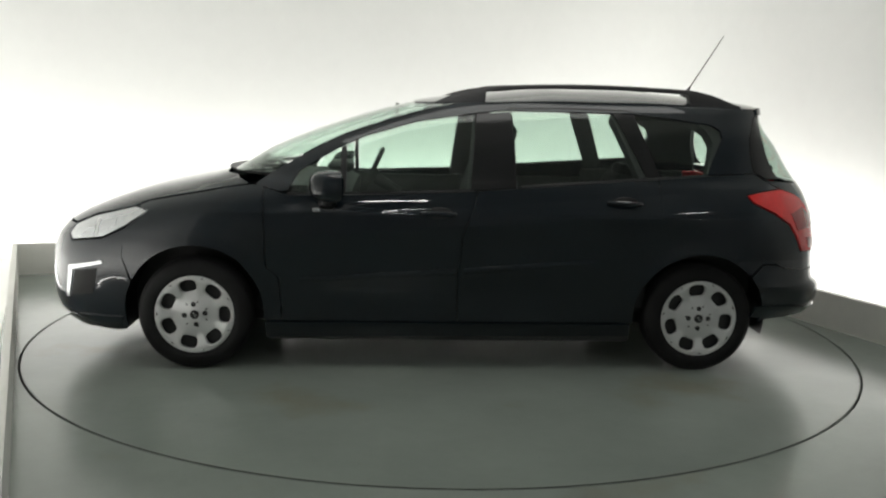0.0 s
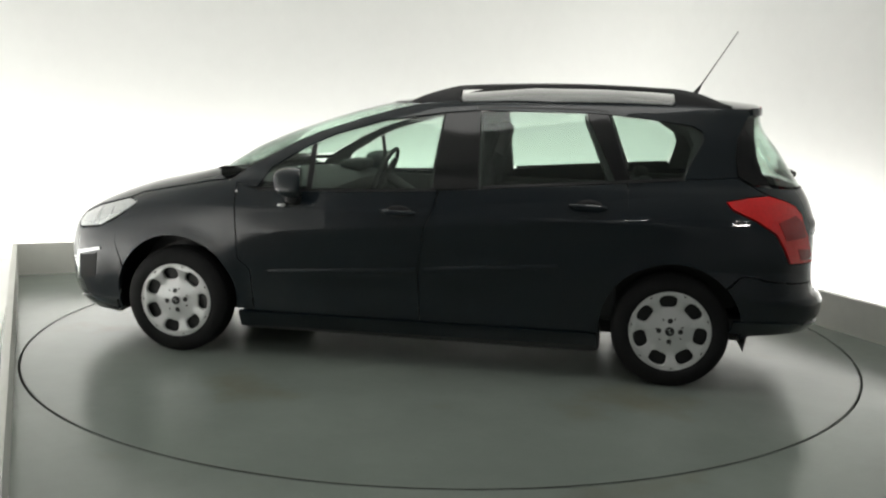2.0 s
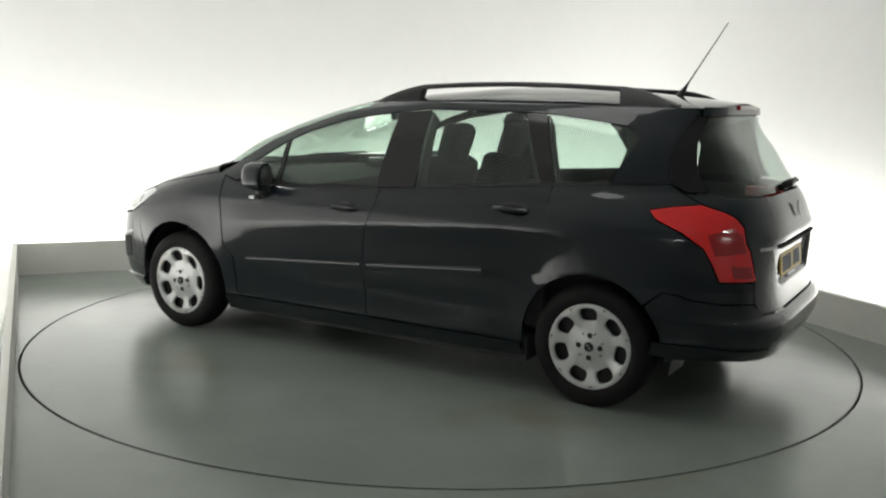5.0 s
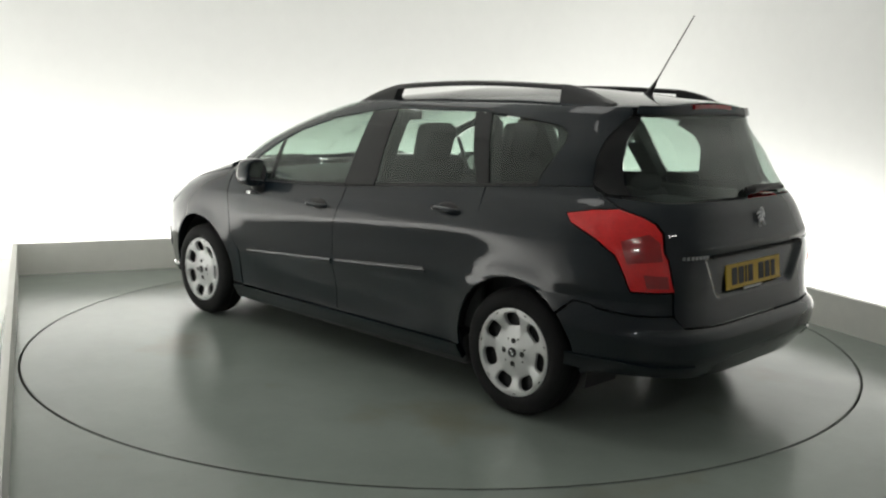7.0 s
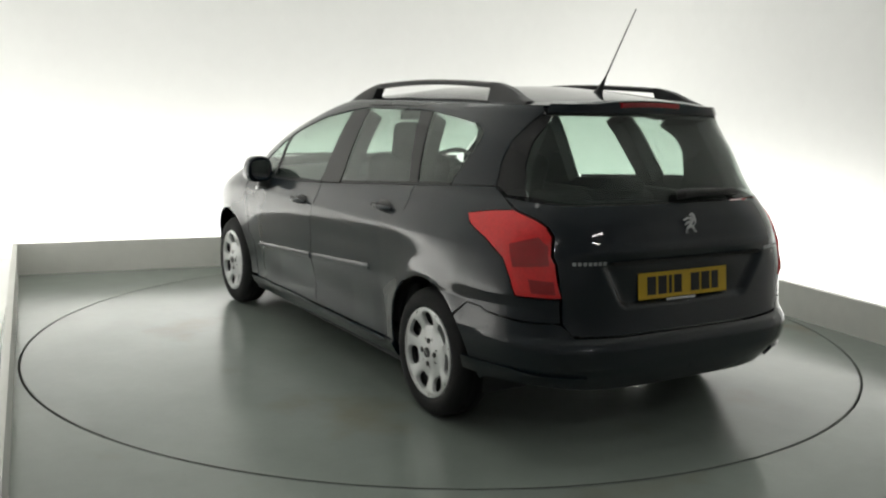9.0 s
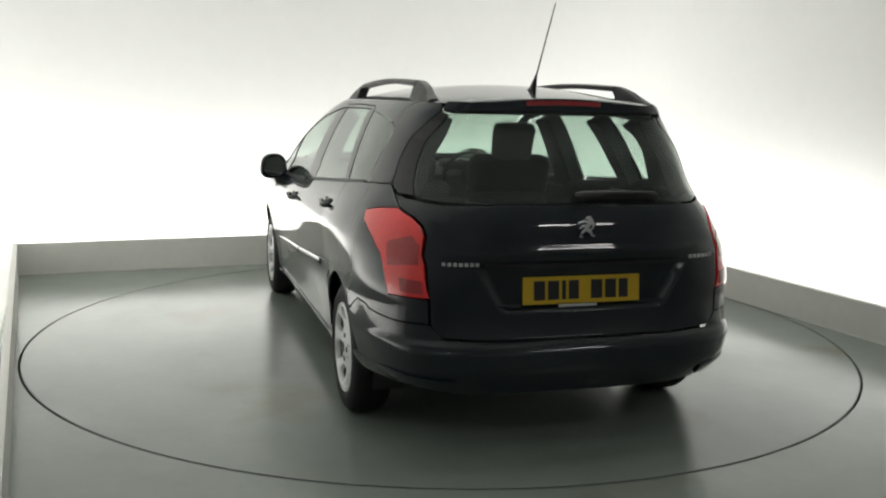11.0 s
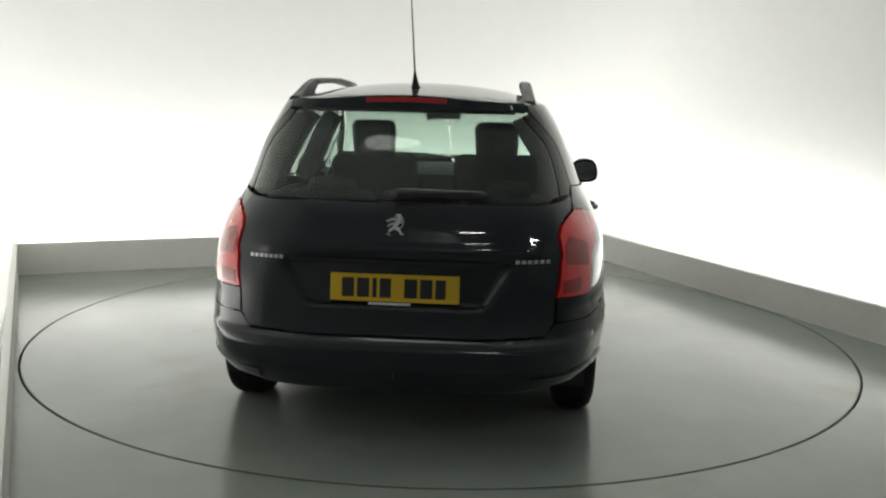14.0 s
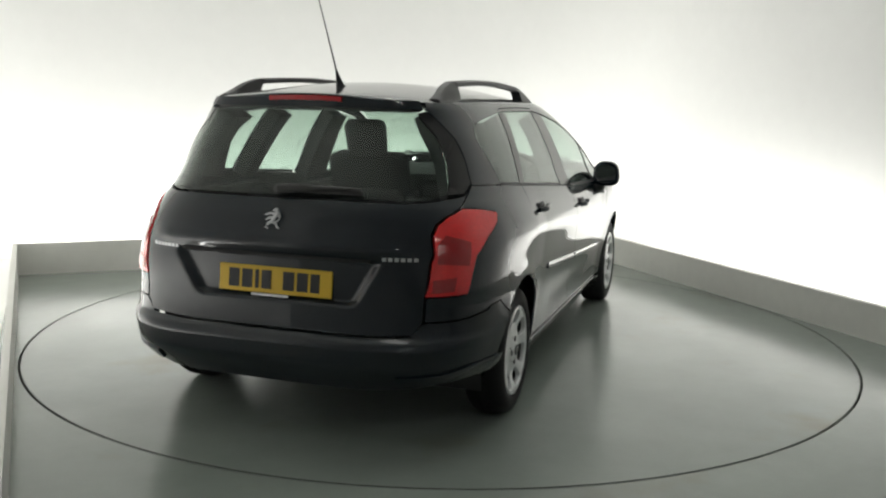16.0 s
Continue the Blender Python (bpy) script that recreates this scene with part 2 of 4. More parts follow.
HALF = smooth_table([.15, .20, .26, .32, .42, .52, .62, .72, .80, .84, .88, .94, 1.0, 1.04, 1.1, 1.2, 1.3, 1.38, 1.43, 1.47],
                    [.775, .803, .829, .836, .846, .860, .868, .872, .876, .877, .868, .850, .826, .805, .784, .741, .692, .644, .605, .535])
REAR = smooth_table([.15, .22, .30, .39, .445, .475, .505, .60, .66, .80, .88, .95, 1.0, 1.05, 1.2, 1.38, 1.44, 1.47],
                    [-1.97, -2.07, -2.13, -2.165, -2.166, -2.150, -2.116, -2.102, -2.10, -2.105, -2.10, -2.08, -2.055, -2.02, -1.915, -1.80, -1.80, -1.76])
NOSE = smooth_table([.15, .20, .28, .40, .55, .66, .73, .79, .85, .90, .945, .98, 1.01, 1.04, 1.10, 1.17, 1.31, 1.42, 1.45, 1.47],
                    [2.08, 2.18, 2.245, 2.265, 2.255, 2.225, 2.17, 2.075, 1.935, 1.80, 1.645, 1.485, 1.345, 1.225, 1.12, 1.00, .65, .28, .12, -.03])
TAIL_N = smooth_table([.15, .28, .38, .46, .55, .66, .80, .87, 1.0, 1.1, 1.2, 1.3, 1.47], [3.2, 4.2, 5.2, 5.4, 5.6, 5.7, 4.9, 4.5, 4.4, 4.5, 5.0, 5.7, 6.2])
NOSE_N = smooth_table([.15, .60, .75, .95, 1.05, 1.47], [3.4, 3.4, 3.4, 3.5, 4.6, 5.2])
NOSE_L = smooth_table([.15, .70, .90, 1.0, 1.06, 1.2, 1.47], [1.27, 1.25, 1.12, .95, .90, .85, .70])
WHEELS = (1.354, -1.354)


def outline(z, count=280):
    """The left half of the outline at height z, from the nose's middle to the tail's, and its arc length from x = 0."""
    r, n, w = REAR(z), NOSE(z), HALF(z)
    xr, xf, kr, kf = -.25, n - NOSE_L(z), TAIL_N(z), NOSE_N(z)
    mid, half = (r + n) / 2, (n - r) / 2
    b = np.linspace(-1, 1, count)
    xs = mid - half * np.sign(b) * (1 - (1 - np.abs(b)) ** 3.5)
    ur = np.clip((xr - xs) / (xr - r), 0, 1)
    uf = np.clip((xs - xf) / (n - xf), 0, 1)
    ys = w * (1 - ur ** kr) ** (1 / kr) * (1 - uf ** kf) ** (1 / kf)
    ys = ys * (1 + .011 * np.clip(xs + 1.0, 0, 2.4) + .020 * np.clip((xs - .8) / .5, 0, 1)
               + (.040 + .027 * min(max((.62 - z) / .12, 0), 1)) * np.clip((-xs - .9) / .7, 0, 1) * min(max((1.08 - z) / .2, 0), 1))
    if z < .82:
        for c in WHEELS:
            ys = ys + .0075 * np.exp(-((np.hypot(xs - c, z - .30) - .350) / .060) ** 2)
    ys[0] = ys[-1] = 0
    s = np.concatenate([[0], np.cumsum(np.hypot(np.diff(xs), np.diff(ys)))])
    s -= np.interp(0, xs[::-1], s[::-1])
    return xs, ys, s


OUTLINES = {}


def at_height(z):
    k = round(z * 500)
    if k not in OUTLINES:
        OUTLINES[k] = outline(k / 500)
    return OUTLINES[k]


def arc_of(kind, v, z):
    """Arc position of a point given by 'x' (side), 'r' (tail, by y) or 'f' (nose, by y)."""
    xs, ys, s = at_height(z)
    if kind == "x":
        return float(np.interp(v, xs[::-1], s[::-1]))
    mid = len(xs) // 2
    if kind == "r":
        return float(np.interp(v, ys[mid:][::-1], s[mid:][::-1]))
    return float(np.interp(v, ys[:mid], s[:mid]))


def on_body(s, z):
    """The body's point at arc position s and height z."""
    k = z * 500
    lo = math.floor(k)
    out = []
    for q in (lo, lo + 1):
        xs, ys, ss = at_height(q / 500)
        out.append((float(np.interp(s, ss, xs)), float(np.interp(s, ss, ys))))
    t = k - lo
    return Vector((out[0][0] * (1 - t) + out[1][0] * t, out[0][1] * (1 - t) + out[1][1] * t, z))


# ---- the car: skin panels cut out of the body surface ----
car = new("estate_car")
car.empty_display_size = .3
tagged(car, "dark blue estate car with silver wheel covers on the turntable", "car")
OFFSET = (-0.0013, 0.0370)


def relief(p, n):
    """Small pressed shapes: the ledge and the number-plate recess of the tailgate, the shoulder line."""
    d = 0.0
    if p.x < -1.95 and .5 < p.z < 1.0:
        y = abs(p.y)
        edge = .485 - .60 * max(0, .797 - p.z)
        k = min(max((edge - y) / .045, 0), 1) * min(max((p.z - .598) / .035, 0), 1) * min(max((.805 - p.z) / .02, 0), 1)
        d -= .026 * k * k * (3 - 2 * k)
        q = math.exp(-((p.z - .845) / .03) ** 2) * min(max((.62 - y) / .1, 0), 1)
        d += .012 * q
    return p + n * d


def shoulder(p, n):
    """The pressed shoulder line that rises along the doors, and a shallow hollow above the sill."""
    zc = .784 - .074 * p.x
    fade = min(max((1.02 - p.x) / .25, 0), 1) * min(max((p.x + 1.45) / .35, 0), 1)
    t = p.z - zc
    if t <= 0:
        h = .0085 * math.exp(-(t / .085) ** 2)
    elif t < .10:
        h = .0085 - .105 * t
    else:
        h = -.002 * max(0, 1 - (t - .10) / .07)
    d = fade * h
    d -= .010 * fade * math.exp(-((p.z - .40) / .09) ** 2) * min(max((.42 - abs(p.x + .02) + .35) / .25, 0), 1)
    return p + n * d


def skin_point(s, z):
    e = .004
    p = on_body(s, z)
    a, b = on_body(s + e, z) - on_body(s - e, z), on_body(s, min(z + e, 1.468)) - on_body(s, z - e)
    n = a.cross(b)
    if n.length < 1e-12:
        n = Vector((p.x, p.y, 0))
    n.normalize()
    if n.dot(Vector((p.x * .3, max(p.y, .02), 0.02))) < 0:
        n = -n
    return p, n


def refine(poly, step):
    out = []
    for a, b in zip(poly, poly[1:] + poly[:1]):
        k = max(1, math.ceil(math.hypot(a[0] - b[0], a[1] - b[1]) / step))
        out += [(a[0] + (b[0] - a[0]) * i / k, a[1] + (b[1] - a[1]) * i / k) for i in range(k)]
    return out


def panel(name, points, mat, parent, label="", gap=.0013, proud=0.0, thick=.010, step=.035, mirror=False, whole=False, shape=None):
    """One panel: an outline of (kind, value, z) points, cut into a fine net, laid on the body and given thickness.
    mirror: on the car's right side; whole: both halves joined at the middle."""
    poly = []
    pts = [q if len(q) == 3 else ("x", q[0] + (.009 if -1.2 < q[0] < 1.1 else 0), q[1]) for q in points]
    fine = []
    for a, b in zip(pts, pts[1:] + pts[:1]):
        k = 1
        if a[0] == b[0]:
            k = max(1, math.ceil(math.hypot(a[1] - b[1], a[2] - b[2]) / (.01 if a[0] != "x" and a[1] == b[1] == 0 else .05)))
        fine += [(a[0], a[1] + (b[1] - a[1]) * i / k, a[2] + (b[2] - a[2]) * i / k) for i in range(k)]
    poly = [(arc_of(k, v, z), z) for k, v, z in fine]
    middle = [k != "x" and v == 0 for k, v, z in fine]
    area2 = sum(a[0] * b[1] - b[0] * a[1] for a, b in zip(poly, poly[1:] + poly[:1]))
    sgn = 1 if area2 > 0 else -1
    shrunk = []
    for i, q in enumerate(poly):
        a, b = Vector(poly[i - 1]), Vector(poly[(i + 1) % len(poly)])
        c = Vector(q)
        d1, d2 = (c - a), (b - c)
        if d1.length < 1e-6 or d2.length < 1e-6:
            shrunk.append(q)
            continue
        n1, n2 = Vector((-d1.y, d1.x)).normalized() * sgn, Vector((-d2.y, d2.x)).normalized() * sgn
        h = (n1 + n2)
        h = h / max(h.length_squared / 2, .5)
        w = c + h * gap
        if middle[i]:
            w.x = c.x
        shrunk.append((w.x, w.y))
    # triangles of the flat outline, then cut by a net
    from mathutils.geometry import tessellate_polygon
    tris = tessellate_polygon([[Vector((a, b, 0)) for a, b in shrunk]])
    bm = bmesh.new()
    vs = [bm.verts.new((a, b, 0)) for a, b in shrunk]
    for t in tris:
        try:
            bm.faces.new([vs[i] for i in t])
        except ValueError:
            pass
    lo = [min(q[i] for q in shrunk) for i in (0, 1)]
    hi = [max(q[i] for q in shrunk) for i in (0, 1)]
    for axis in (0, 1):
        st = step if axis == 0 else step * .7
        k = math.floor(lo[axis] / st) + 1
        while k * st < hi[axis]:
            co = Vector((k * st, 0, 0)) if axis == 0 else Vector((0, k * st, 0))
            no = Vector((1, 0, 0)) if axis == 0 else Vector((0, 1, 0))
            bmesh.ops.bisect_plane(bm, geom=bm.verts[:] + bm.edges[:] + bm.faces[:], plane_co=co, plane_no=no, dist=1e-5)
            k += 1
    bmesh.ops.remove_doubles(bm, verts=bm.verts, dist=2e-5)
    bm.verts.index_update()
    cos = [v.co.copy() for v in bm.verts]
    rim = {v.index: v.is_boundary for v in bm.verts}
    faces = [[v.index for v in f.verts] for f in bm.faces]
    edges = [(e.verts[0].index, e.verts[1].index) for e in bm.edges if e.is_boundary]
    bm.free()
    outer, inner, norms = [], [], []
    for c in cos:
        p, n = skin_point(c.x, c.y)
        if shape:
            p = shape(p, n)
        outer.append(p + n * proud)
        inner.append(p + n * (proud - thick))
        norms.append(n)
    verts, tri, nor = [], [], []
    sides = (1, -1) if whole else ((-1,) if mirror else (1,))
    for sd in sides:
        base = len(verts)
        m = len(cos)
        fl = Vector((1, sd, 1))
        verts += [p * fl for p in outer] + [p * fl for p in inner]
        nn = [n * fl for n in norms]
        for f in faces:
            a, b, c = (outer[i] * fl for i in f[:3])
            g = [base + i for i in f]
            flip = (b - a).cross(c - a).dot(nn[f[0]]) < 0
            tri.append(g[::-1] if flip else g)
            tri.append([i + m for i in (g if flip else g[::-1])])
            nor.append(True)
            nor.append(False)
        for a, b in edges:
            if whole and abs(outer[a].y) < 2e-3 and abs(outer[b].y) < 2e-3:
                continue
            tri.append([base + a, base + b, base + b + m, base + a + m])
            nor.append(None)
    me = bpy.data.meshes.new(name)
    me.from_pydata([tuple(v) for v in verts], [], tri)
    if whole or shape:
        b2 = bmesh.new()
        b2.from_mesh(me)
        if whole:
            bmesh.ops.remove_doubles(b2, verts=[v for v in b2.verts if abs(v.co.y) < 3e-3], dist=3e-3)
        b2.to_mesh(me)
        b2.free()
    b2 = bmesh.new()
    b2.from_mesh(me)
    bmesh.ops.recalc_face_normals(b2, faces=b2.faces)
    b2.to_mesh(me)
    b2.free()
    for f in me.polygons:
        f.use_smooth = True
    me.set_sharp_from_angle(angle=radians(40))
    me.materials.append(mat)
    ob = new(name, me)
    ob.parent = parent
    return tagged(ob, label)


def both(name, points, mat, parent=None, label="", **k):
    return [panel(name, points, mat, parent or car, label, mirror=m, **k) for m in (False, True)]


def arch(cx, r, a0, a1, n=18, cz=.30):
    return [(cx + r * math.cos(radians(a0 + (a1 - a0) * k / n)), cz + r * math.sin(radians(a0 + (a1 - a0) * k / n))) for k in range(n + 1)]


def body_panels():
    """Doors, wings, bumpers, bonnet, tailgate, pillars."""
    both("front_wing", [(.985, .985), (.975, .56), (.905, .50), (.895, .27), (.985, .27)] + arch(1.354, .37, 183, 28) + [(1.73, .60), (1.72, .742), (1.60, .832), (1.655, .858), (1.60, .885), (1.40, .925), (1.152, .972), (1.06, .985)], PAINT, step=.017, shape=shoulder)
    bonnet = [("f", 0, .745), ("f", .35, .751), (2.022, .751), (1.90, .803), (1.68, .856), (1.60, .890), (1.40, .93), (1.152, .977), (1.06, .99), ("f", .70, 1.03), ("f", 0, 1.037)]
    panel("bonnet", bonnet, PAINT, car, whole=True, step=.03)
    front = [("f", 0, .165), ("f", .6, .165), (1.80, .165), (1.735, .19)] + arch(1.354, .372, -12, 26, 8) + [(1.730, .60), (1.715, .745), (1.838, .686), (2.028, .657), (2.052, .69), (2.022, .745), ("f", .35, .743), ("f", 0, .735)]
    bumper = panel("front_bumper", front, PAINT, car, whole=True)
    for m in (False, True):
        panel("fog_lamp_surround", [(2.080, .345), (2.048, .526), (1.842, .570), (1.838, .555), (2.022, .510), (2.056, .350)], SATIN, bumper, "satin chrome fog lamp surround", mirror=m, proud=.005, thick=.012, gap=0)
        panel("fog_lamp_recess", [(2.008, .502), (1.870, .530), (1.905, .385), (2.040, .360)], PIT, bumper, "black fog lamp recess", mirror=m, proud=.003, gap=0)
        panel("bumper_lip", [("f", .62, .185), (1.76, .205), (1.735, .272), (2.0, .262), ("f", .62, .245)], PAINT, bumper, mirror=m, proud=.012, thick=.016, gap=0)
        lamp = panel("headlamp", [(2.046, .695), (2.026, .667), (1.838, .696), (1.712, .760), (1.592, .843), (1.67, .853), (1.90, .793), (2.016, .741)], LAMP, car, "bright clear headlamp cluster", mirror=m)
        panel("lamp_bowl", [(2.005, .695), (1.885, .706), (1.875, .765), (1.985, .735)], LAMP, lamp, "bright reflector bowl", mirror=m, proud=.003, gap=.002)
        panel("lamp_bowl", [(1.860, .712), (1.765, .755), (1.760, .805), (1.855, .775)], LAMP, lamp, "bright reflector bowl", mirror=m, proud=.003, gap=.002)
        panel("lamp_divider", [(1.880, .700), (1.865, .704), (1.858, .785), (1.872, .782)], SILVER, lamp, "grey bezel between the bowls", mirror=m, proud=.004, gap=0)
    doors = both("front_door", [(.98, .972), (.84, .935), (.30, .948), (-.135, .970), (-.118, .88), (-.063, .745), (-.038, .52), (-.047, .262), (.89, .262), (.90, .495), (.97, .555)], PAINT, step=.017, shape=shoulder)
    rear = both("rear_door", [(-.14, .970), (-.37, .988), (-.75, 1.018), (-1.112, 1.044), (-1.127, .889), (-1.088, .752), (-.976, .64), (-.94, .56), (-.93, .45), (-.945, .262), (-.049, .262), (-.040, .52), (-.065, .745), (-.12, .88)], PAINT, step=.017, shape=shoulder)
    both("sill", [(.98, .258), (.98, .17), (-1.0, .185), (-.99, .258)], PAINT, proud=.010, thick=.03)
    both("quarter_panel", [(-1.116, 1.046), (-1.38, 1.066), (-1.655, 1.083), (-1.712, 1.048), (-1.80, 1.000), (-1.70, .990), (-1.592, .970), (-1.625, .928), (-1.745, .874), (-1.845, .811), (-1.889, .737), (-1.922, .664), ("r", .652, .660), ("r", .648, .564), (-1.948, .567), (-1.80, .585), (-1.77, .60), (-1.69, .605)]
         + arch(-1.354, .352, 137, -6) + [(-.995, .258), (-.942, .258), (-.926, .45), (-.936, .56), (-.972, .64), (-1.084, .752), (-1.123, .889)], PAINT, step=.017, shape=shoulder)
    rb = [("r", 0, .268), ("r", .5, .268), (-1.95, .285), (-1.70, .285)] + arch(-1.354, .354, 186, 139, 8) + [(-1.69, .601), (-1.77, .595), (-1.80, .580), (-1.948, .562), ("r", .648, .559), ("r", .628, .540), ("r", .595, .503), ("r", .40, .494), ("r", 0, .494)]
    rbump = panel("rear_bumper", rb, PAINT, car, whole=True)
    for m in (False, True):
        panel("bumper_lip", [(-1.655, .345), (-1.66, .372), (-1.91, .366), (-2.02, .350), ("r", .55, .345), ("r", .55, .30), (-1.95, .30), (-1.64, .31)], PAINT, rbump, mirror=m, proud=.010, thick=.014, gap=0)
    tg = [("r", 0, 1.028), ("r", .35, 1.028), ("r", .55, 1.025), (-1.90, 1.030), (-1.72, 1.046), (-1.81, 1.001), (-1.905, .971), (-1.952, .946), (-1.987, .907), (-2.008, .83), (-2.024, .80), (-2.039, .74), ("r", .644, .662), ("r", .640, .560), ("r", .605, .512), ("r", .40, .499), ("r", 0, .499)]
    tail = panel("tailgate", tg, PAINT, car, whole=True, step=.012, shape=relief)
    for m in (False, True):
        lens = panel("tail_lamp", [(-1.594, .966), (-1.70, .986), (-1.805, .996), (-1.90, .967), (-1.947, .942), (-1.981, .904), (-2.002, .83), (-2.019, .80), (-2.034, .74), (-2.050, .666), (-1.925, .668), (-1.893, .738), (-1.848, .812), (-1.75, .876), (-1.628, .930)], RED, car, "red wraparound tail lamp", mirror=m, proud=.006, thick=.02)
        panel("lower_lens", [(-1.975, .680), (-2.040, .677), (-2.030, .735), (-1.955, .742)], REDDARK, lens, "darker red lower lens", mirror=m, proud=.0085, gap=.004)
        panel("upper_lens", [(-1.895, .775), (-2.010, .790), (-1.985, .870), (-1.945, .905), (-1.85, .870)], REDDARK, lens, "darker red stop lamp lens", mirror=m, proud=.0085, gap=.004)
    # pillars and the frame over the windows
    both("a_pillar", [(1.03, .988), (.93, 1.06), (.72, 1.18), (.57, 1.25), (.31, 1.34), (.10, 1.40), (-.02, 1.43), (-.30, 1.43), (-.30, 1.394), (-.13, 1.378), (.18, 1.330), (.453, 1.250), (.602, 1.182), (.80, 1.062), (.86, .958), (.90, .955)], PAINT, gap=.001)
    both("roof_side", [(-.30, 1.43), (-1.0, 1.43), (-1.40, 1.43), (-1.70, 1.43), (-1.715, 1.40), (-1.686, 1.362), (-1.648, 1.28), (-1.638, 1.19), (-1.651, 1.095), (-1.655, 1.086), (-1.385, 1.070), (-1.40, 1.12), (-1.478, 1.27), (-1.470, 1.31), (-1.42, 1.340), (-1.20, 1.368), (-.99, 1.389), (-.885, 1.393), (-.30, 1.394)], PAINT, gap=.001)
    both("b_pillar", [(-.10, .973), (-.345, .990), (-.325, 1.391), (-.135, 1.374)], GLOSSB, proud=-.002)
    both("c_pillar", [(-1.055, 1.043), (-1.130, 1.050), (-1.000, 1.386), (-.885, 1.391)], GLOSSB, proud=-.002)
    both("pillar_trim", [(-.08, .970), (-.355, .992), (-.335, 1.388), (-.12, 1.373)], TRIM, label="dark inner pillar trim", proud=-.022, thick=.07)
    both("pillar_trim", [(-1.02, 1.04), (-1.135, 1.053), (-1.01, 1.388), (-.875, 1.393)], TRIM, label="dark inner pillar trim", proud=-.022, thick=.07)
    both("pillar_trim", [(-1.39, 1.07), (-1.66, 1.09), (-1.78, 1.06), (-1.74, 1.20), (-1.73, 1.385), (-1.30, 1.385), (-1.40, 1.32), (-1.43, 1.25)], TRIM, label="dark inner pillar trim", proud=-.022, thick=.07)
    both("window_divider", [(.585, .948), (.555, .948), (.555, 1.198), (.585, 1.186)], BLACK, proud=-.001)
    both("door_seam", [(-.31, 1.4085), (-.60, 1.4135), (-.95, 1.409), (-1.0, 1.399), (-1.0, 1.3945), (-.95, 1.404), (-.60, 1.4085), (-.31, 1.4035)], PIT, proud=.0006, thick=.003, gap=0)
    for pts in (([(.86, .950), (.30, .962), (-.12, .982), (-.12, .970), (.30, .950), (.86, .937)], [(-.37, 1.003), (-1.10, 1.057), (-1.38, 1.078), (-1.38, 1.066), (-1.10, 1.045), (-.37, .990)])):
        both("waist_seal", pts, BLACK, proud=.003, gap=0)
    return doors, rear, tail, rbump


def windows():
    out = []
    out += both("front_quarter_light", [(.845, .950), (.80, 1.058), (.602, 1.178), (.588, 1.184), (.588, .955)], PANE, proud=-.004, thick=.004)
    out += both("front_door_glass", [(.552, .957), (.552, 1.198), (.453, 1.246), (.18, 1.326), (-.13, 1.374), (-.102, .982)], PANE, proud=-.004, thick=.004)
    out += both("rear_door_glass", [(-.348, 1.002), (-.328, 1.388), (-.885, 1.390), (-1.052, 1.054)], PRIVACY, proud=-.004, thick=.004)
    out += both("rear_quarter_glass", [(-1.133, 1.060), (-1.004, 1.384), (-1.20, 1.364), (-1.415, 1.336), (-1.465, 1.308), (-1.472, 1.27), (-1.395, 1.12), (-1.378, 1.078)], PRIVACY, proud=-.004, thick=.004)
    ws = [("f", 0, 1.045), ("f", .66, 1.045), (.935, 1.066), (.725, 1.184), (.575, 1.254), (.315, 1.344), (.105, 1.404), (-.012, 1.428), ("f", .40, 1.428), ("f", 0, 1.428)]
    out.append(panel("windscreen", ws, PANE, car, whole=True, proud=-.003, thick=.005, step=.03))
    for m in (False, True):
        panel("screen_border", [(-1.655, 1.092), (-1.642, 1.19), (-1.652, 1.28), (-1.690, 1.362), (-1.715, 1.392), (-1.743, 1.385), (-1.735, 1.28), (-1.750, 1.18), (-1.785, 1.090), (-1.82, 1.052), (-1.728, 1.053)], GLOSSB, car, "black printed border of the rear screen", mirror=m, proud=-.001)
    rs = [("r", 0, 1.036), ("r", .35, 1.036), ("r", .55, 1.033), (-1.90, 1.038), (-1.822, 1.054), (-1.787, 1.092), (-1.752, 1.182), (-1.737, 1.28), (-1.745, 1.386), ("r", .30, 1.396), ("r", 0, 1.398)]
    out.append(panel("rear_screen", rs, PRIVACY, car, "tinted rear screen", whole=True, proud=-.003, thick=.004, step=.03))
    for ob in out:
        ob.visible_shadow = False


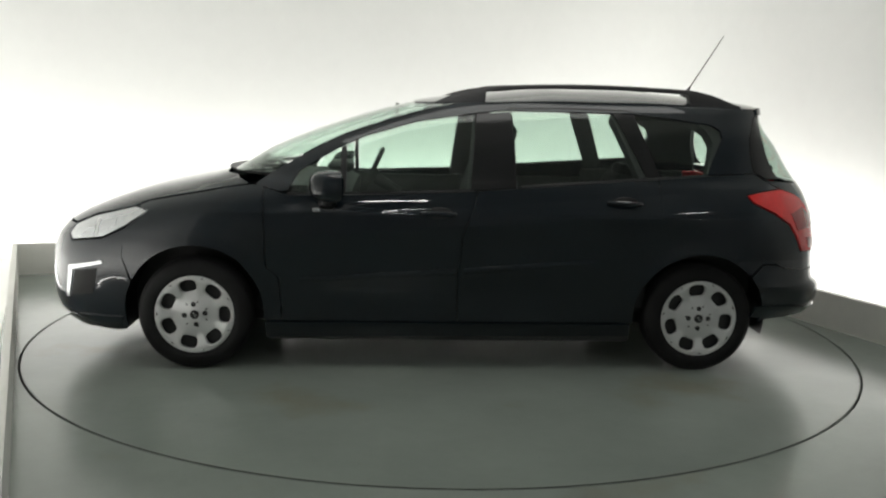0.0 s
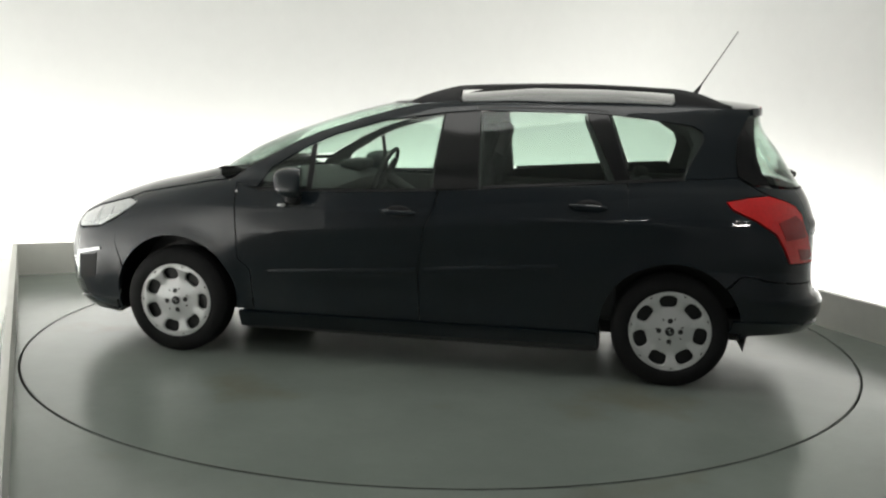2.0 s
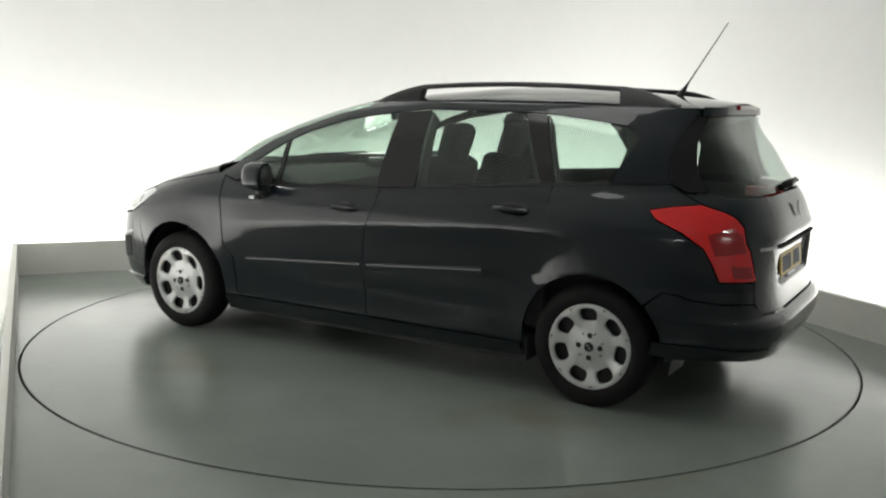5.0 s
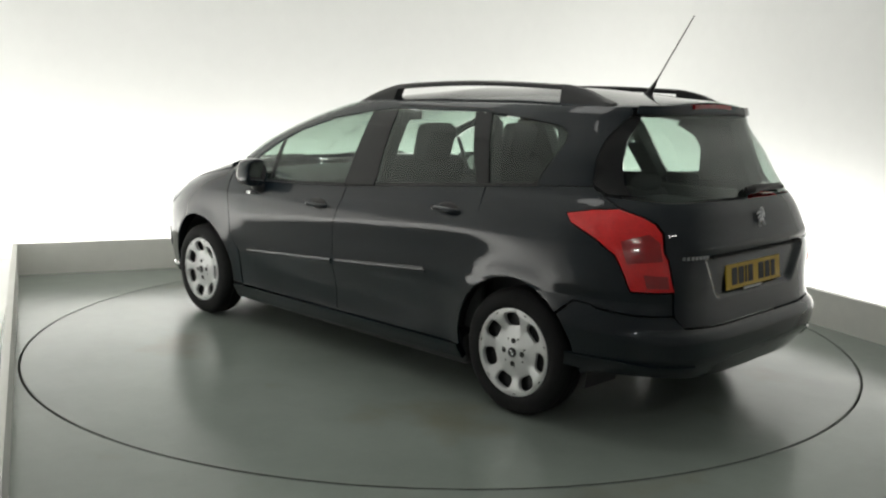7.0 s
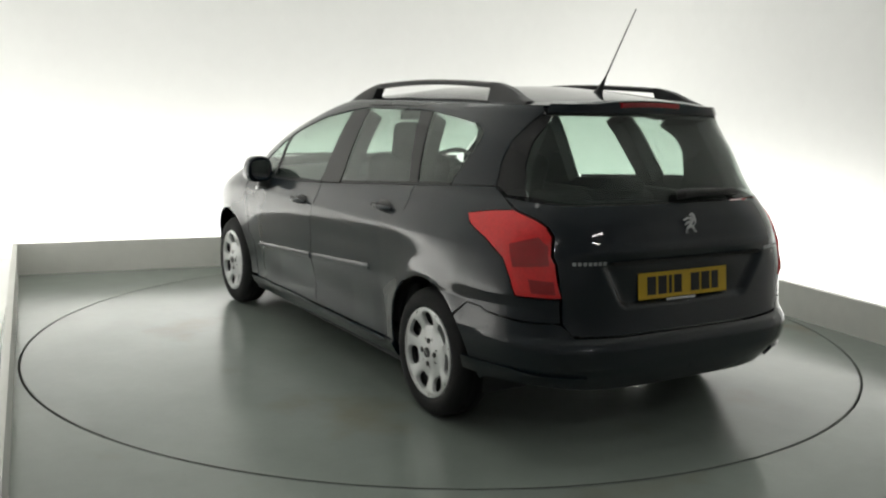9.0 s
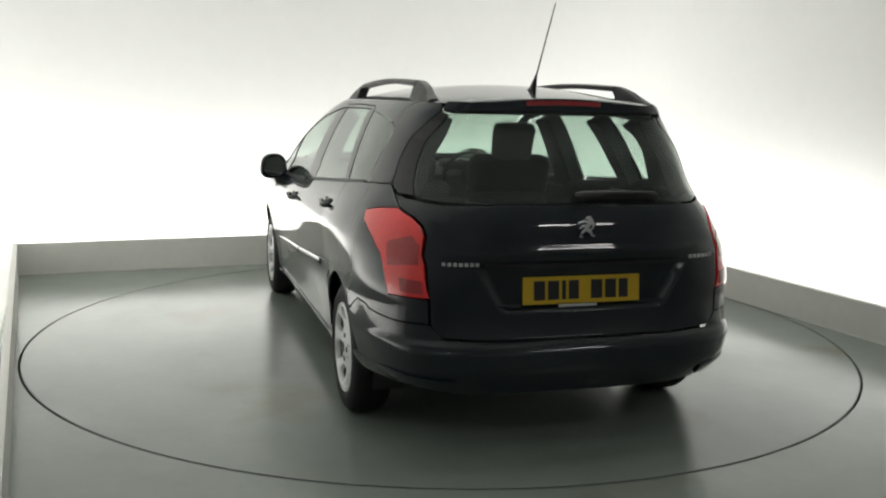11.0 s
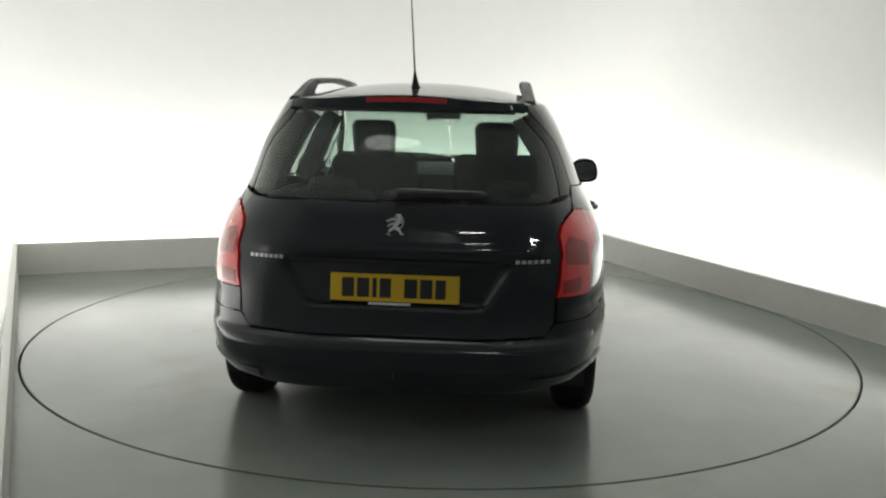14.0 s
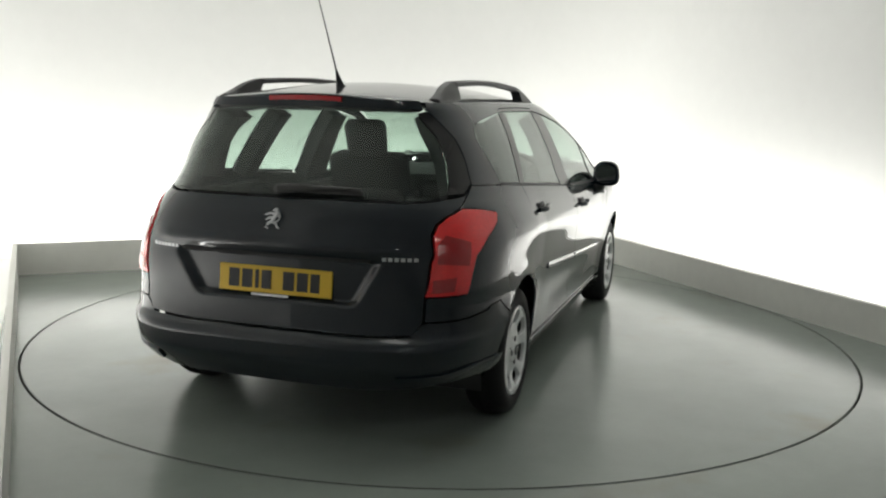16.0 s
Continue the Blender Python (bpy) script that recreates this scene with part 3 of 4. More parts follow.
def roof():
    """The crowned roof skin, ending in the spoiler over the rear screen."""
    bm = bmesh.new()
    xs, ys, _ = at_height(1.43)
    n, m = 60, 24
    x0, x1 = .205, REAR(1.43) + .001
    top, low = [], []
    for i in range(n + 1):
        k = i / n
        x = x0 + (x1 - x0) * (1 - (1 - k) ** 2.2 if k > .5 else k * (2 - 2 * .5 ** 2.2))
        w = max(float(np.interp(-x, -xs, ys)), .03)
        f = min(1, max(0, (x0 - x) / .75)) ** .75
        g = 1 - .80 * min(1, max(0, (-1.05 - x) / .75)) ** 1.3
        row, row2 = [], []
        for j in range(m + 1):
            y = w * math.sin(math.pi / 2 * (2 * j / m - 1))
            v = y / w
            crown = (.012 + .082 * f * g) * (1 - abs(v) ** 2.3) ** .85
            z = 1.43 + crown
            row.append(bm.verts.new((x, y, z)))
            row2.append(bm.verts.new((x + (.012 if x < -1.6 else 0), y * .985, z - .014)))
        top.append(row)
        low.append(row2)
    for g in (top, low):
        for A, B in zip(g, g[1:]):
            for k in range(m):
                bm.faces.new((A[k], A[k + 1], B[k + 1], B[k]))
    for i in range(n):
        for k in (0, m):
            bm.faces.new((top[i][k], top[i + 1][k], low[i + 1][k], low[i][k]))
    for i in (0, n):
        for k in range(m):
            bm.faces.new((top[i][k], top[i][k + 1], low[i][k + 1], low[i][k]))
    part("roof", bm, PAINT, car)
    panel("spoiler_lip", [("r", 0, 1.402), ("r", .30, 1.400), (-1.725, 1.397), (-1.722, 1.432), ("r", .30, 1.438), ("r", 0, 1.446)], PAINT, car, whole=True, proud=.008, thick=.03, gap=0, step=.025)
    bm = bmesh.new()
    n = 14
    pts = []
    for k in range(n + 1):
        y = -.17 + .34 * k / n
        pts.append((-1.815 + .02 * (y / .4) ** 2, y, 1.440 - .005 * (y / .17) ** 2))
    sec = [(-.008, -.010), (-.008, .010), (.02, .012), (.02, -.012)]
    ring = [[bm.verts.new((q[0] + a, q[1], q[2] + b)) for a, b in sec] for q in pts]
    for A, B in zip(ring, ring[1:]):
        for k in range(4):
            bm.faces.new((A[k], A[(k + 1) % 4], B[(k + 1) % 4], B[k]))
    bm.faces.new(ring[0])
    bm.faces.new(ring[-1][::-1])
    part("high_brake_lamp", bm, REDDARK, car, "narrow red high-level brake lamp")
    bm = bmesh.new()
    # headliner under the roof
    ring = []
    for i in range(21):
        x = .05 - 1.72 * i / 20
        ring.append([bm.verts.new((x, y * (1 if x > -1.4 else 1 - .12 * (-1.4 - x) / .3), 1.405 + .03 * (1 - (y / .5) ** 2))) for y in np.linspace(-.5, .5, 13)])
    for A, B in zip(ring, ring[1:]):
        for k in range(12):
            bm.faces.new((A[k], A[k + 1], B[k + 1], B[k]))
    bmesh.ops.solidify(bm, geom=bm.faces[:], thickness=.008)
    part("headliner", bm, HEADLINER, car, "dark grey fabric headliner")


def roof_rails():
    top = smooth_table([-1.62, -1.55, -1.45, -1.32, -.75, -.22, -.10, .02, .11], [1.445, 1.468, 1.505, 1.528, 1.545, 1.528, 1.505, 1.466, 1.424])
    for sd in (1, -1):
        bm = bmesh.new()
        st = [-1.62 + k * .03 for k in range(10)] + [-1.335, -1.322] + [-1.30 + k * .055 for k in range(20)] + [-.19, -.178] + [-.16 + k * .03 for k in range(10)]
        rings = []
        for x in sorted(st):
            t = top(x)
            bot = t - .026 if -1.33 < x < -.182 else 1.428 - .35 * max(0, x + .06)
            bot = min(bot, t - .006)
            y = .514 + .018 * (1 - ((x + .75) / .87) ** 2) + (.02 if x > -.3 else 0) * (x + .3) / .4
            h = t - bot
            w = .026
            lean = -.35
            sec = []
            for a, b in ((-1, 0), (1, 0), (1, .7), (.6, 1), (-.6, 1), (-1, .7)):
                sec.append(bm.verts.new((x, sd * (y + w * a + lean * (bot + h * b - 1.45)), bot + h * b)))
            rings.append(sec)
        for A, B in zip(rings, rings[1:]):
            for k in range(6):
                bm.faces.new((A[k], A[(k + 1) % 6], B[(k + 1) % 6], B[k]))
        bm.faces.new(rings[0])
        bm.faces.new(rings[-1][::-1])
        part("roof_rail", bm, BLACK, car, "satin black roof rail with arched feet")


def antenna():
    bm = bmesh.new()
    a, b = Vector((-1.455, 0, 1.488)), Vector((-1.685, 0, 1.865))
    d = (b - a)
    tube(bm, [a + d * .0, a + d * .04, a + d * .12, a + d * .2], [.026, .017, .011, .005], 12)
    base = part("aerial_base", bm, BLACK, car, "black rubber aerial base")
    bm = bmesh.new()
    tube(bm, [a + d * .19, a + d * .6, b], [.0040, .0032, .0026], 8)
    part("aerial_rod", bm, BLACK, car, "thin sprung aerial rod")


def wheel_parts(parent, left):
    """Tyre, silver cover with seven openings, dark drum, four studs and a centre cap. Axle on y, outer face at y = 0."""
    sd = 1 if left else -1
    w = new("wheel")
    w.parent = parent
    bm = bmesh.new()
    prof = [(.200, -.012), (.214, .000), (.232, .006), (.256, .004), (.280, -.006), (.292, -.020), (.299, -.040), (.299, -.062), (.295, -.064), (.295, -.070), (.299, -.072), (.300, -.098), (.295, -.100), (.295, -.106), (.300, -.108), (.299, -.134), (.292, -.156), (.272, -.176), (.23, -.185), (.200, -.170)]
    lathe(bm, [(r, sd * o) for r, o in prof] + [(prof[0][0], sd * prof[0][1])], 72)
    part("tyre", bm, RUBBER, w, "black rubber tyre")
    bm = bmesh.new()
    bulge = smooth_table([.0, .03, .062, .10, .15, .185, .2, .208], [-.004, -.004, -.010, -.020, -.010, .000, -.002, -.012])
    N, K = 7, 28
    for i in range(N):
        c = 2 * math.pi * (i + .5) / N + .22
        half = math.pi / N
        hole, rim = [], []
        for k in range(K):
            a = 2 * math.pi * k / K
            ca, sa = math.cos(a), math.sin(a)
            sq = lambda v: math.copysign(abs(v) ** .70, v)
            rr = .155 + .033 * sq(sa)
            hole.append((rr, (.039 + .16 * (rr - .120)) / rr * sq(ca)))
            m = max(abs(ca), abs(sa))
            rim.append((.062 + (.205 - .062) * (sa / m + 1) / 2, half * ca / m))
        rows = []
        for j, f in enumerate((0, 0, .12, .45, 1.0)):
            row = []
            for k in range(K):
                r = hole[k][0] + (rim[k][0] - hole[k][0]) * f
                t = c + hole[k][1] + (rim[k][1] - hole[k][1]) * f
                o = bulge(r) - (.022 if j == 0 else (.006 if j == 1 else (.0015 if j == 2 else 0)))
                row.append(bm.verts.new((r * math.cos(t), sd * o, r * math.sin(t))))
            rows.append(row)
        for A, B in zip(rows, rows[1:]):
            for k in range(K):
                bm.faces.new((A[k], A[(k + 1) % K], B[(k + 1) % K], B[k]))
    rings = lathe(bm, [(.0625, sd * bulge(.062)), (.045, sd * -.006), (.030, sd * -.004), (.028, sd * -.002), (.001, sd * -.001)], 56)
    lathe(bm, [(.1985, sd * bulge(.2)), (.2005, sd * (bulge(.2) + .003)), (.2065, sd * (bulge(.2) + .002)), (.2095, sd * -.010), (.210, sd * -.024)], 84)
    bmesh.ops.remove_doubles(bm, verts=bm.verts, dist=.0008)
    cover = part("wheel_cover", bm, SILVER, w, "silver seven-spoke plastic wheel cover")
    bm = bmesh.new()
    lathe(bm, [(.001, sd * -.05), (.12, sd * -.05), (.195, sd * -.045), (.203, sd * -.02)], 48)
    part("steel_rim", bm, BLACK, w, "black steel rim behind the cover")
    for k in range(4):
        bm = bmesh.new()
        lathe(bm, [(.0135, sd * .0005), (.013, sd * .0030), (.001, sd * .0034)], 16)
        bmesh.ops.translate(bm, verts=bm.verts, vec=(.054 * math.cos(k * math.pi / 2 + .1), sd * -.0082, .054 * math.sin(k * math.pi / 2 + .1)))
        part("stud_hole", bm, INK, w, "dark wheel stud hole")
    bm = bmesh.new()
    lathe(bm, [(.024, sd * -.0015), (.023, sd * .0025), (.001, sd * .003)], 24)
    part("centre_cap", bm, BLACK, w, "dark centre cap with a small emblem")
    bm = bmesh.new()
    for q in ((0, .0, .004, .024), (.006, .008, .012, .005), (-.005, -.006, .012, .005)):
        box(bm, q[0], sd * .0038, q[1], q[2], .002, q[3], bevel=.0008, segs=1)
    part("emblem", bm, CHROME, w)
    return w


def wheels():
    for x in WHEELS:
        for left in (True, False):
            w = wheel_parts(car, left)
            w.location = (x, (1 if left else -1) * (.884 if x > 0 else .858), .297)
            w.rotation_euler = (0, .22 if x > 0 else .09, 0)
    for x in WHEELS:
        for sd in (1, -1):
            bm = bmesh.new()
            n, rows = 20, []
            for k in range(n + 1):
                a = radians(-15 + 210 * k / n)
                rows.append([bm.verts.new((x + .385 * math.cos(a), sd * y, .30 + .385 * math.sin(a))) for y in (.80, .56)])
            for A, B in zip(rows, rows[1:]):
                bm.faces.new((A[0], A[1], B[1], B[0]))
            bm.faces.new([r[1] for r in rows])
            part("wheel_arch_liner", bm, BLACK, car, "black wheel arch liner")


def underbody():
    bm = bmesh.new()
    box(bm, 0, 0, .215, 2.0, 1.58, .15, bevel=.03)
    box(bm, .05, 0, .30, 3.3, 1.10, .20, bevel=.04)
    part("underbody", bm, TRIM, car, "dark underbody pan")
    bm = bmesh.new()
    tube(bm, [(-1.80, .40, .36), (-1.80, -.35, .36)], .07, 16)
    part("exhaust_silencer", bm, TRIM, car)
    bm = bmesh.new()
    tube(bm, [(1.354, .80, .30), (1.354, -.80, .30)], .035, 12)
    part("axle", bm, TRIM, car)
    bm = bmesh.new()
    tube(bm, [(-1.354, .80, .30), (-1.354, -.80, .30)], .035, 12)
    part("axle", bm, TRIM, car)


def mirrors():
    for sd in (1, -1):
        bm = bmesh.new()
        r = bmesh.ops.create_icosphere(bm, subdivisions=4, radius=1.0)
        for v in r["verts"]:
            c = v.co
            k = [math.copysign(abs(t) ** .72, t) for t in c]
            x = .066 * k[0] + (.0 if k[0] < 0 else .055 * k[0])
            y, z = .098 * k[1] * (1 - .12 * k[2]), .082 * k[2]
            if x < -.036:
                x = -.036 - (x + .036) * .25 * (1 if y * y / .0075 + z * z / .0052 < 1 else -.6)
            v.co = (x + .02 * k[1] * -1, y, z)
        for v in bm.verts:
            v.co = Vector((.628 + v.co.x, sd * (.944 + v.co.y * .90), .994 + v.co.z))
        shell = part("door_mirror", bm, PAINT, car, "painted door mirror housing")
        bm = bmesh.new()
        n = 24
        ring = [bm.verts.new((.584 + .02 * -math.cos(2 * math.pi * k / n), sd * (.944 + .070 * math.copysign(abs(math.cos(2 * math.pi * k / n)) ** .8, math.cos(2 * math.pi * k / n))), .994 + .062 * math.copysign(abs(math.sin(2 * math.pi * k / n)) ** .8, math.sin(2 * math.pi * k / n)))) for k in range(n)]
        bm.faces.new(ring)
        bmesh.ops.solidify(bm, geom=bm.faces[:], thickness=.006)
        part("mirror_glass", bm, CHROME, shell, "silvered mirror glass")
        bm = bmesh.new()
        pts = [(.66, sd * .84, .905), (.66, sd * .88, .900), (.655, sd * .905, .908), (.645, sd * .915, .935)]
        tube(bm, pts, [.042, .038, .034, .034], 14)
        for v in bm.verts:
            v.co.x = .66 + (v.co.x - .66) * 1.25
        part("mirror_arm", bm, BLACK, shell, "black mirror arm")
        bm = bmesh.new()
        box(bm, .712, sd * .905, .868, .045, .050, .022, bevel=.008)
        part("indicator", bm, LAMP, shell, "clear side repeater lamp")


def strip_bulge(z0, slope):
    """A rounded cross-section along a sloping line."""
    def f(p, n):
        t = (p.z - (z0 + slope * p.x)) / .0185
        return p + n * .0055 * math.sqrt(max(0, 1 - min(1, t * t)))
    return f


def handles(doors, rear):
    for door_list, x, z in ((doors, .079, .850), (rear, -.912, .918)):
        for door, sd in zip(door_list, (1, -1)):
            p, n = skin_point(arc_of("x", x, z), z)
            bm = bmesh.new()
            pts = []
            for k in range(9):
                u = k / 8 * 2 - 1
                pts.append((x + u * .092, sd * (p.y + .010 + .022 * (1 - u ** 4)), z + .004 + .003 * u))
            tube(bm, pts, [.010, .0135, .014, .0145, .0145, .0145, .014, .0135, .010], 10)
            part("door_handle", bm, PAINT, door, "dark pull handle")
            bm = bmesh.new()
            r = bmesh.ops.create_uvsphere(bm, u_segments=20, v_segments=12, radius=1)
            for v in bm.verts:
                v.co = Vector((x - .005 + v.co.x * .072, sd * (p.y + .001 + v.co.y * .006), z + .004 + v.co.z * .034))
            part("handle_cup", bm, BLACK, door, "dark recessed handle cup")
    for k, (door, mir) in enumerate(((doors[0], False), (doors[1], True))):
        panel("rub_strip", [(.80, .475), (.80, .505), (-.030, .562), (-.030, .526)], PAINT, door, "body-coloured rub strip", mirror=mir, proud=.003, thick=.01, gap=.001, step=.012, shape=strip_bulge(.542, -.0665))
    for door, mir in ((rear[0], False), (rear[1], True)):
        panel("rub_strip", [(-.072, .528), (-.072, .564), (-.77, .620), (-.785, .605), (-.785, .588)], PAINT, door, "body-coloured rub strip", mirror=mir, proud=.003, thick=.01, gap=.001, step=.012, shape=strip_bulge(.5405, -.074))


def tail_details(tail, rbump):
    bm = bmesh.new()
    m = pose(-2.081, .004, .687, 0, 6, 0)
    box(bm, 0, 0, 0, .008, .524, .114, m, bevel=.003, segs=1)
    plate = part("number_plate", bm, YELLOW, car, "yellow reflective number plate with dark bars")
    x = -.215
    for k, w in enumerate((.050, .050, .018, .046, 0, .052, .050, .042)):
        if not w:
            x += .042
            continue
        bm = bmesh.new()
        box(bm, -.005, -(x + w / 2), 0, .002, w, .078, m, bevel=.0006, segs=1)
        part("print_bar", bm, INK, plate)
        x += w + .012
    bm = bmesh.new()
    box(bm, -.004, 0.02, -.064, .004, .17, .010, m)
    part("plate_foot", bm, SILVER, plate, "pale strip under the plate")
    # ledge with the boot release
    bm = bmesh.new()
    n = 16
    ring = []
    for k in range(n + 1):
        y = -.43 + .86 * k / n
        xx = on_body(arc_of("r", abs(y) if abs(y) > 1e-6 else .0001, .80), .80).x
        ring.append([bm.verts.new((xx + a, y, .80 + b)) for a, b in ((-.012, -.006), (-.012, .006), (.03, .006), (.03, -.006))])
    for A, B in zip(ring, ring[1:]):
        for k in range(4):
            bm.faces.new((A[k], A[(k + 1) % 4], B[(k + 1) % 4], B[k]))
    bm.faces.new(ring[0])
    bm.faces.new(ring[-1][::-1])
    part("boot_handle", bm, PIT, tail, "black boot release ledge")
    # badge: a plain chrome shape
    bm = bmesh.new()
    bp = pose(-2.097, .006, .948, 0, 12, 0)
    u = .0026
    for pts, rad in ((((8, 13), (8, 9), (4, 2), (-1, -6)), (3.6, 4.2, 3.6, 3.0)), (((9, 13), (4, 14), (0, 12)), (3.0, 2.4, 1.2)), (((5, 7), (-4, 8), (-13, 5)), (2.2, 2.0, 1.5)),
                     (((3, 1), (-5, 1), (-11, -3)), (2.2, 1.9, 1.4)), (((-1, -5), (-7, -9), (-11, -15), (-6, -16)), (2.6, 2.3, 1.7, 1.2)), (((0, -5), (7, -8), (10, -14), (14, -15)), (2.8, 2.4, 1.7, 1.2)),
                     (((4, -6), (11, -3), (14, 3), (12, 8)), (1.0, 1.2, 1.2, 1.5)), (((11, 11), (13, 6), (10, 2)), (2.4, 2.2, 1.6))):
        stroke = bmesh.new()
        tube(stroke, [(0, -p * u, q * u) for p, q in pts], [r * u for r in rad], 8)
        for v in stroke.verts:
            v.co = bp @ Vector((v.co.x * .55, v.co.y, v.co.z))
        piece = bpy.data.meshes.new("stroke")
        stroke.to_mesh(piece)
        stroke.free()
        bm.from_mesh(piece)
        bpy.data.meshes.remove(piece)
    part("badge", bm, SATIN, tail, "chrome emblem")
    # lettering as plain bars
    for y0, y1, zc, count in ((.605, .455, .803, 7), (-.475, -.620, .812, 6)):
        for k in range(count):
            y = y0 + (y1 - y0) * (k + .5) / count
            q, nn = skin_point(arc_of("r", abs(y), zc), zc)
            q = relief(q, nn)
            bm = bmesh.new()
            ang = math.degrees(math.atan2(nn.y, -nn.x)) * (1 if y < 0 else -1)
            box(bm, 0, 0, 0, .004, abs(y1 - y0) / count * .70, .014, pose(q.x - .002, y, zc, 0, 0, ang), bevel=.001, segs=1)
            part("lettering_bar", bm, SATIN, tail, "small chrome bar of lettering")
    # wiper
    bm = bmesh.new()
    pts = [(-2.025, .02, 1.060), (-2.042, .0, 1.066), (-2.040, -.10, 1.072), (-2.030, -.22, 1.074), (-2.008, -.35, 1.074)]
    tube(bm, pts, [.020, .022, .018, .012, .007], 10)
    box(bm, -2.020, -.19, 1.062, .012, .34, .020, bevel=.003)
    part("rear_wiper", bm, INK, car, "black rear wiper arm and blade")
    # reversing sensors, towing-eye line and lower grille on the bumper
    for sd in (1, -1):
        bm = bmesh.new()
        tube(bm, [(1.20, sd * .10, 1.035), (1.18, sd * .2, 1.050), (1.02, sd * .62, 1.058)], .008, 8)
        part("front_wiper", bm, BLACK, car, "black windscreen wiper")
    bm = bmesh.new()
    ring = []
    for k in range(13):
        y = -.68 + 1.36 * k / 12
        ring.append([bm.verts.new((1.24 - .28 * (y / .68) ** 2 + a, y, 1.036 + b)) for a, b in ((.06, -.012), (.06, .0), (-.06, .012), (-.06, -.012))])
    for A, B in zip(ring, ring[1:]):
        for k in range(4):
            bm.faces.new((A[k], A[(k + 1) % 4], B[(k + 1) % 4], B[k]))
    bm.faces.new(ring[0])
    bm.faces.new(ring[-1][::-1])
    part("scuttle_panel", bm, BLACK, car, "black plastic scuttle below the windscreen")


def seat(x, y, rear_row=False):
    """A front seat: cushion, backrest, headrest on two posts."""
    s = new("seat")
    s.parent = car
    bm = bmesh.new()
    box(bm, x + .02, y, .55, .52, .50, .17, bevel=.06, segs=3)
    part("seat_cushion", bm, CLOTH, s)
    bm = bmesh.new()
    m = pose(x - .28, y, .62, 0, -17, 0)
    box(bm, 0, 0, .26, .14, .50, .54, m, bevel=.055, segs=3)
    part("backrest", bm, CLOTH, s)
    bm = bmesh.new()
    for v in box(bm, 0, 0, .605, .10, .27, .24, None, bevel=.045, segs=4):
        k = (v.co.z - .605) / .12
        v.co.y *= 1 - .16 * max(0, -k) - .06 * max(0, k)
        v.co = m @ v.co
    part("headrest", bm, CLOTH, s)
    for d in (-.06, .06):
        bm = bmesh.new()
        tube(bm, [m @ Vector((0, d, .48)), m @ Vector((0, d, .56))], .006, 8)
        part("headrest_post", bm, CHROME, s)
    return tagged(s, "charcoal cloth seat")


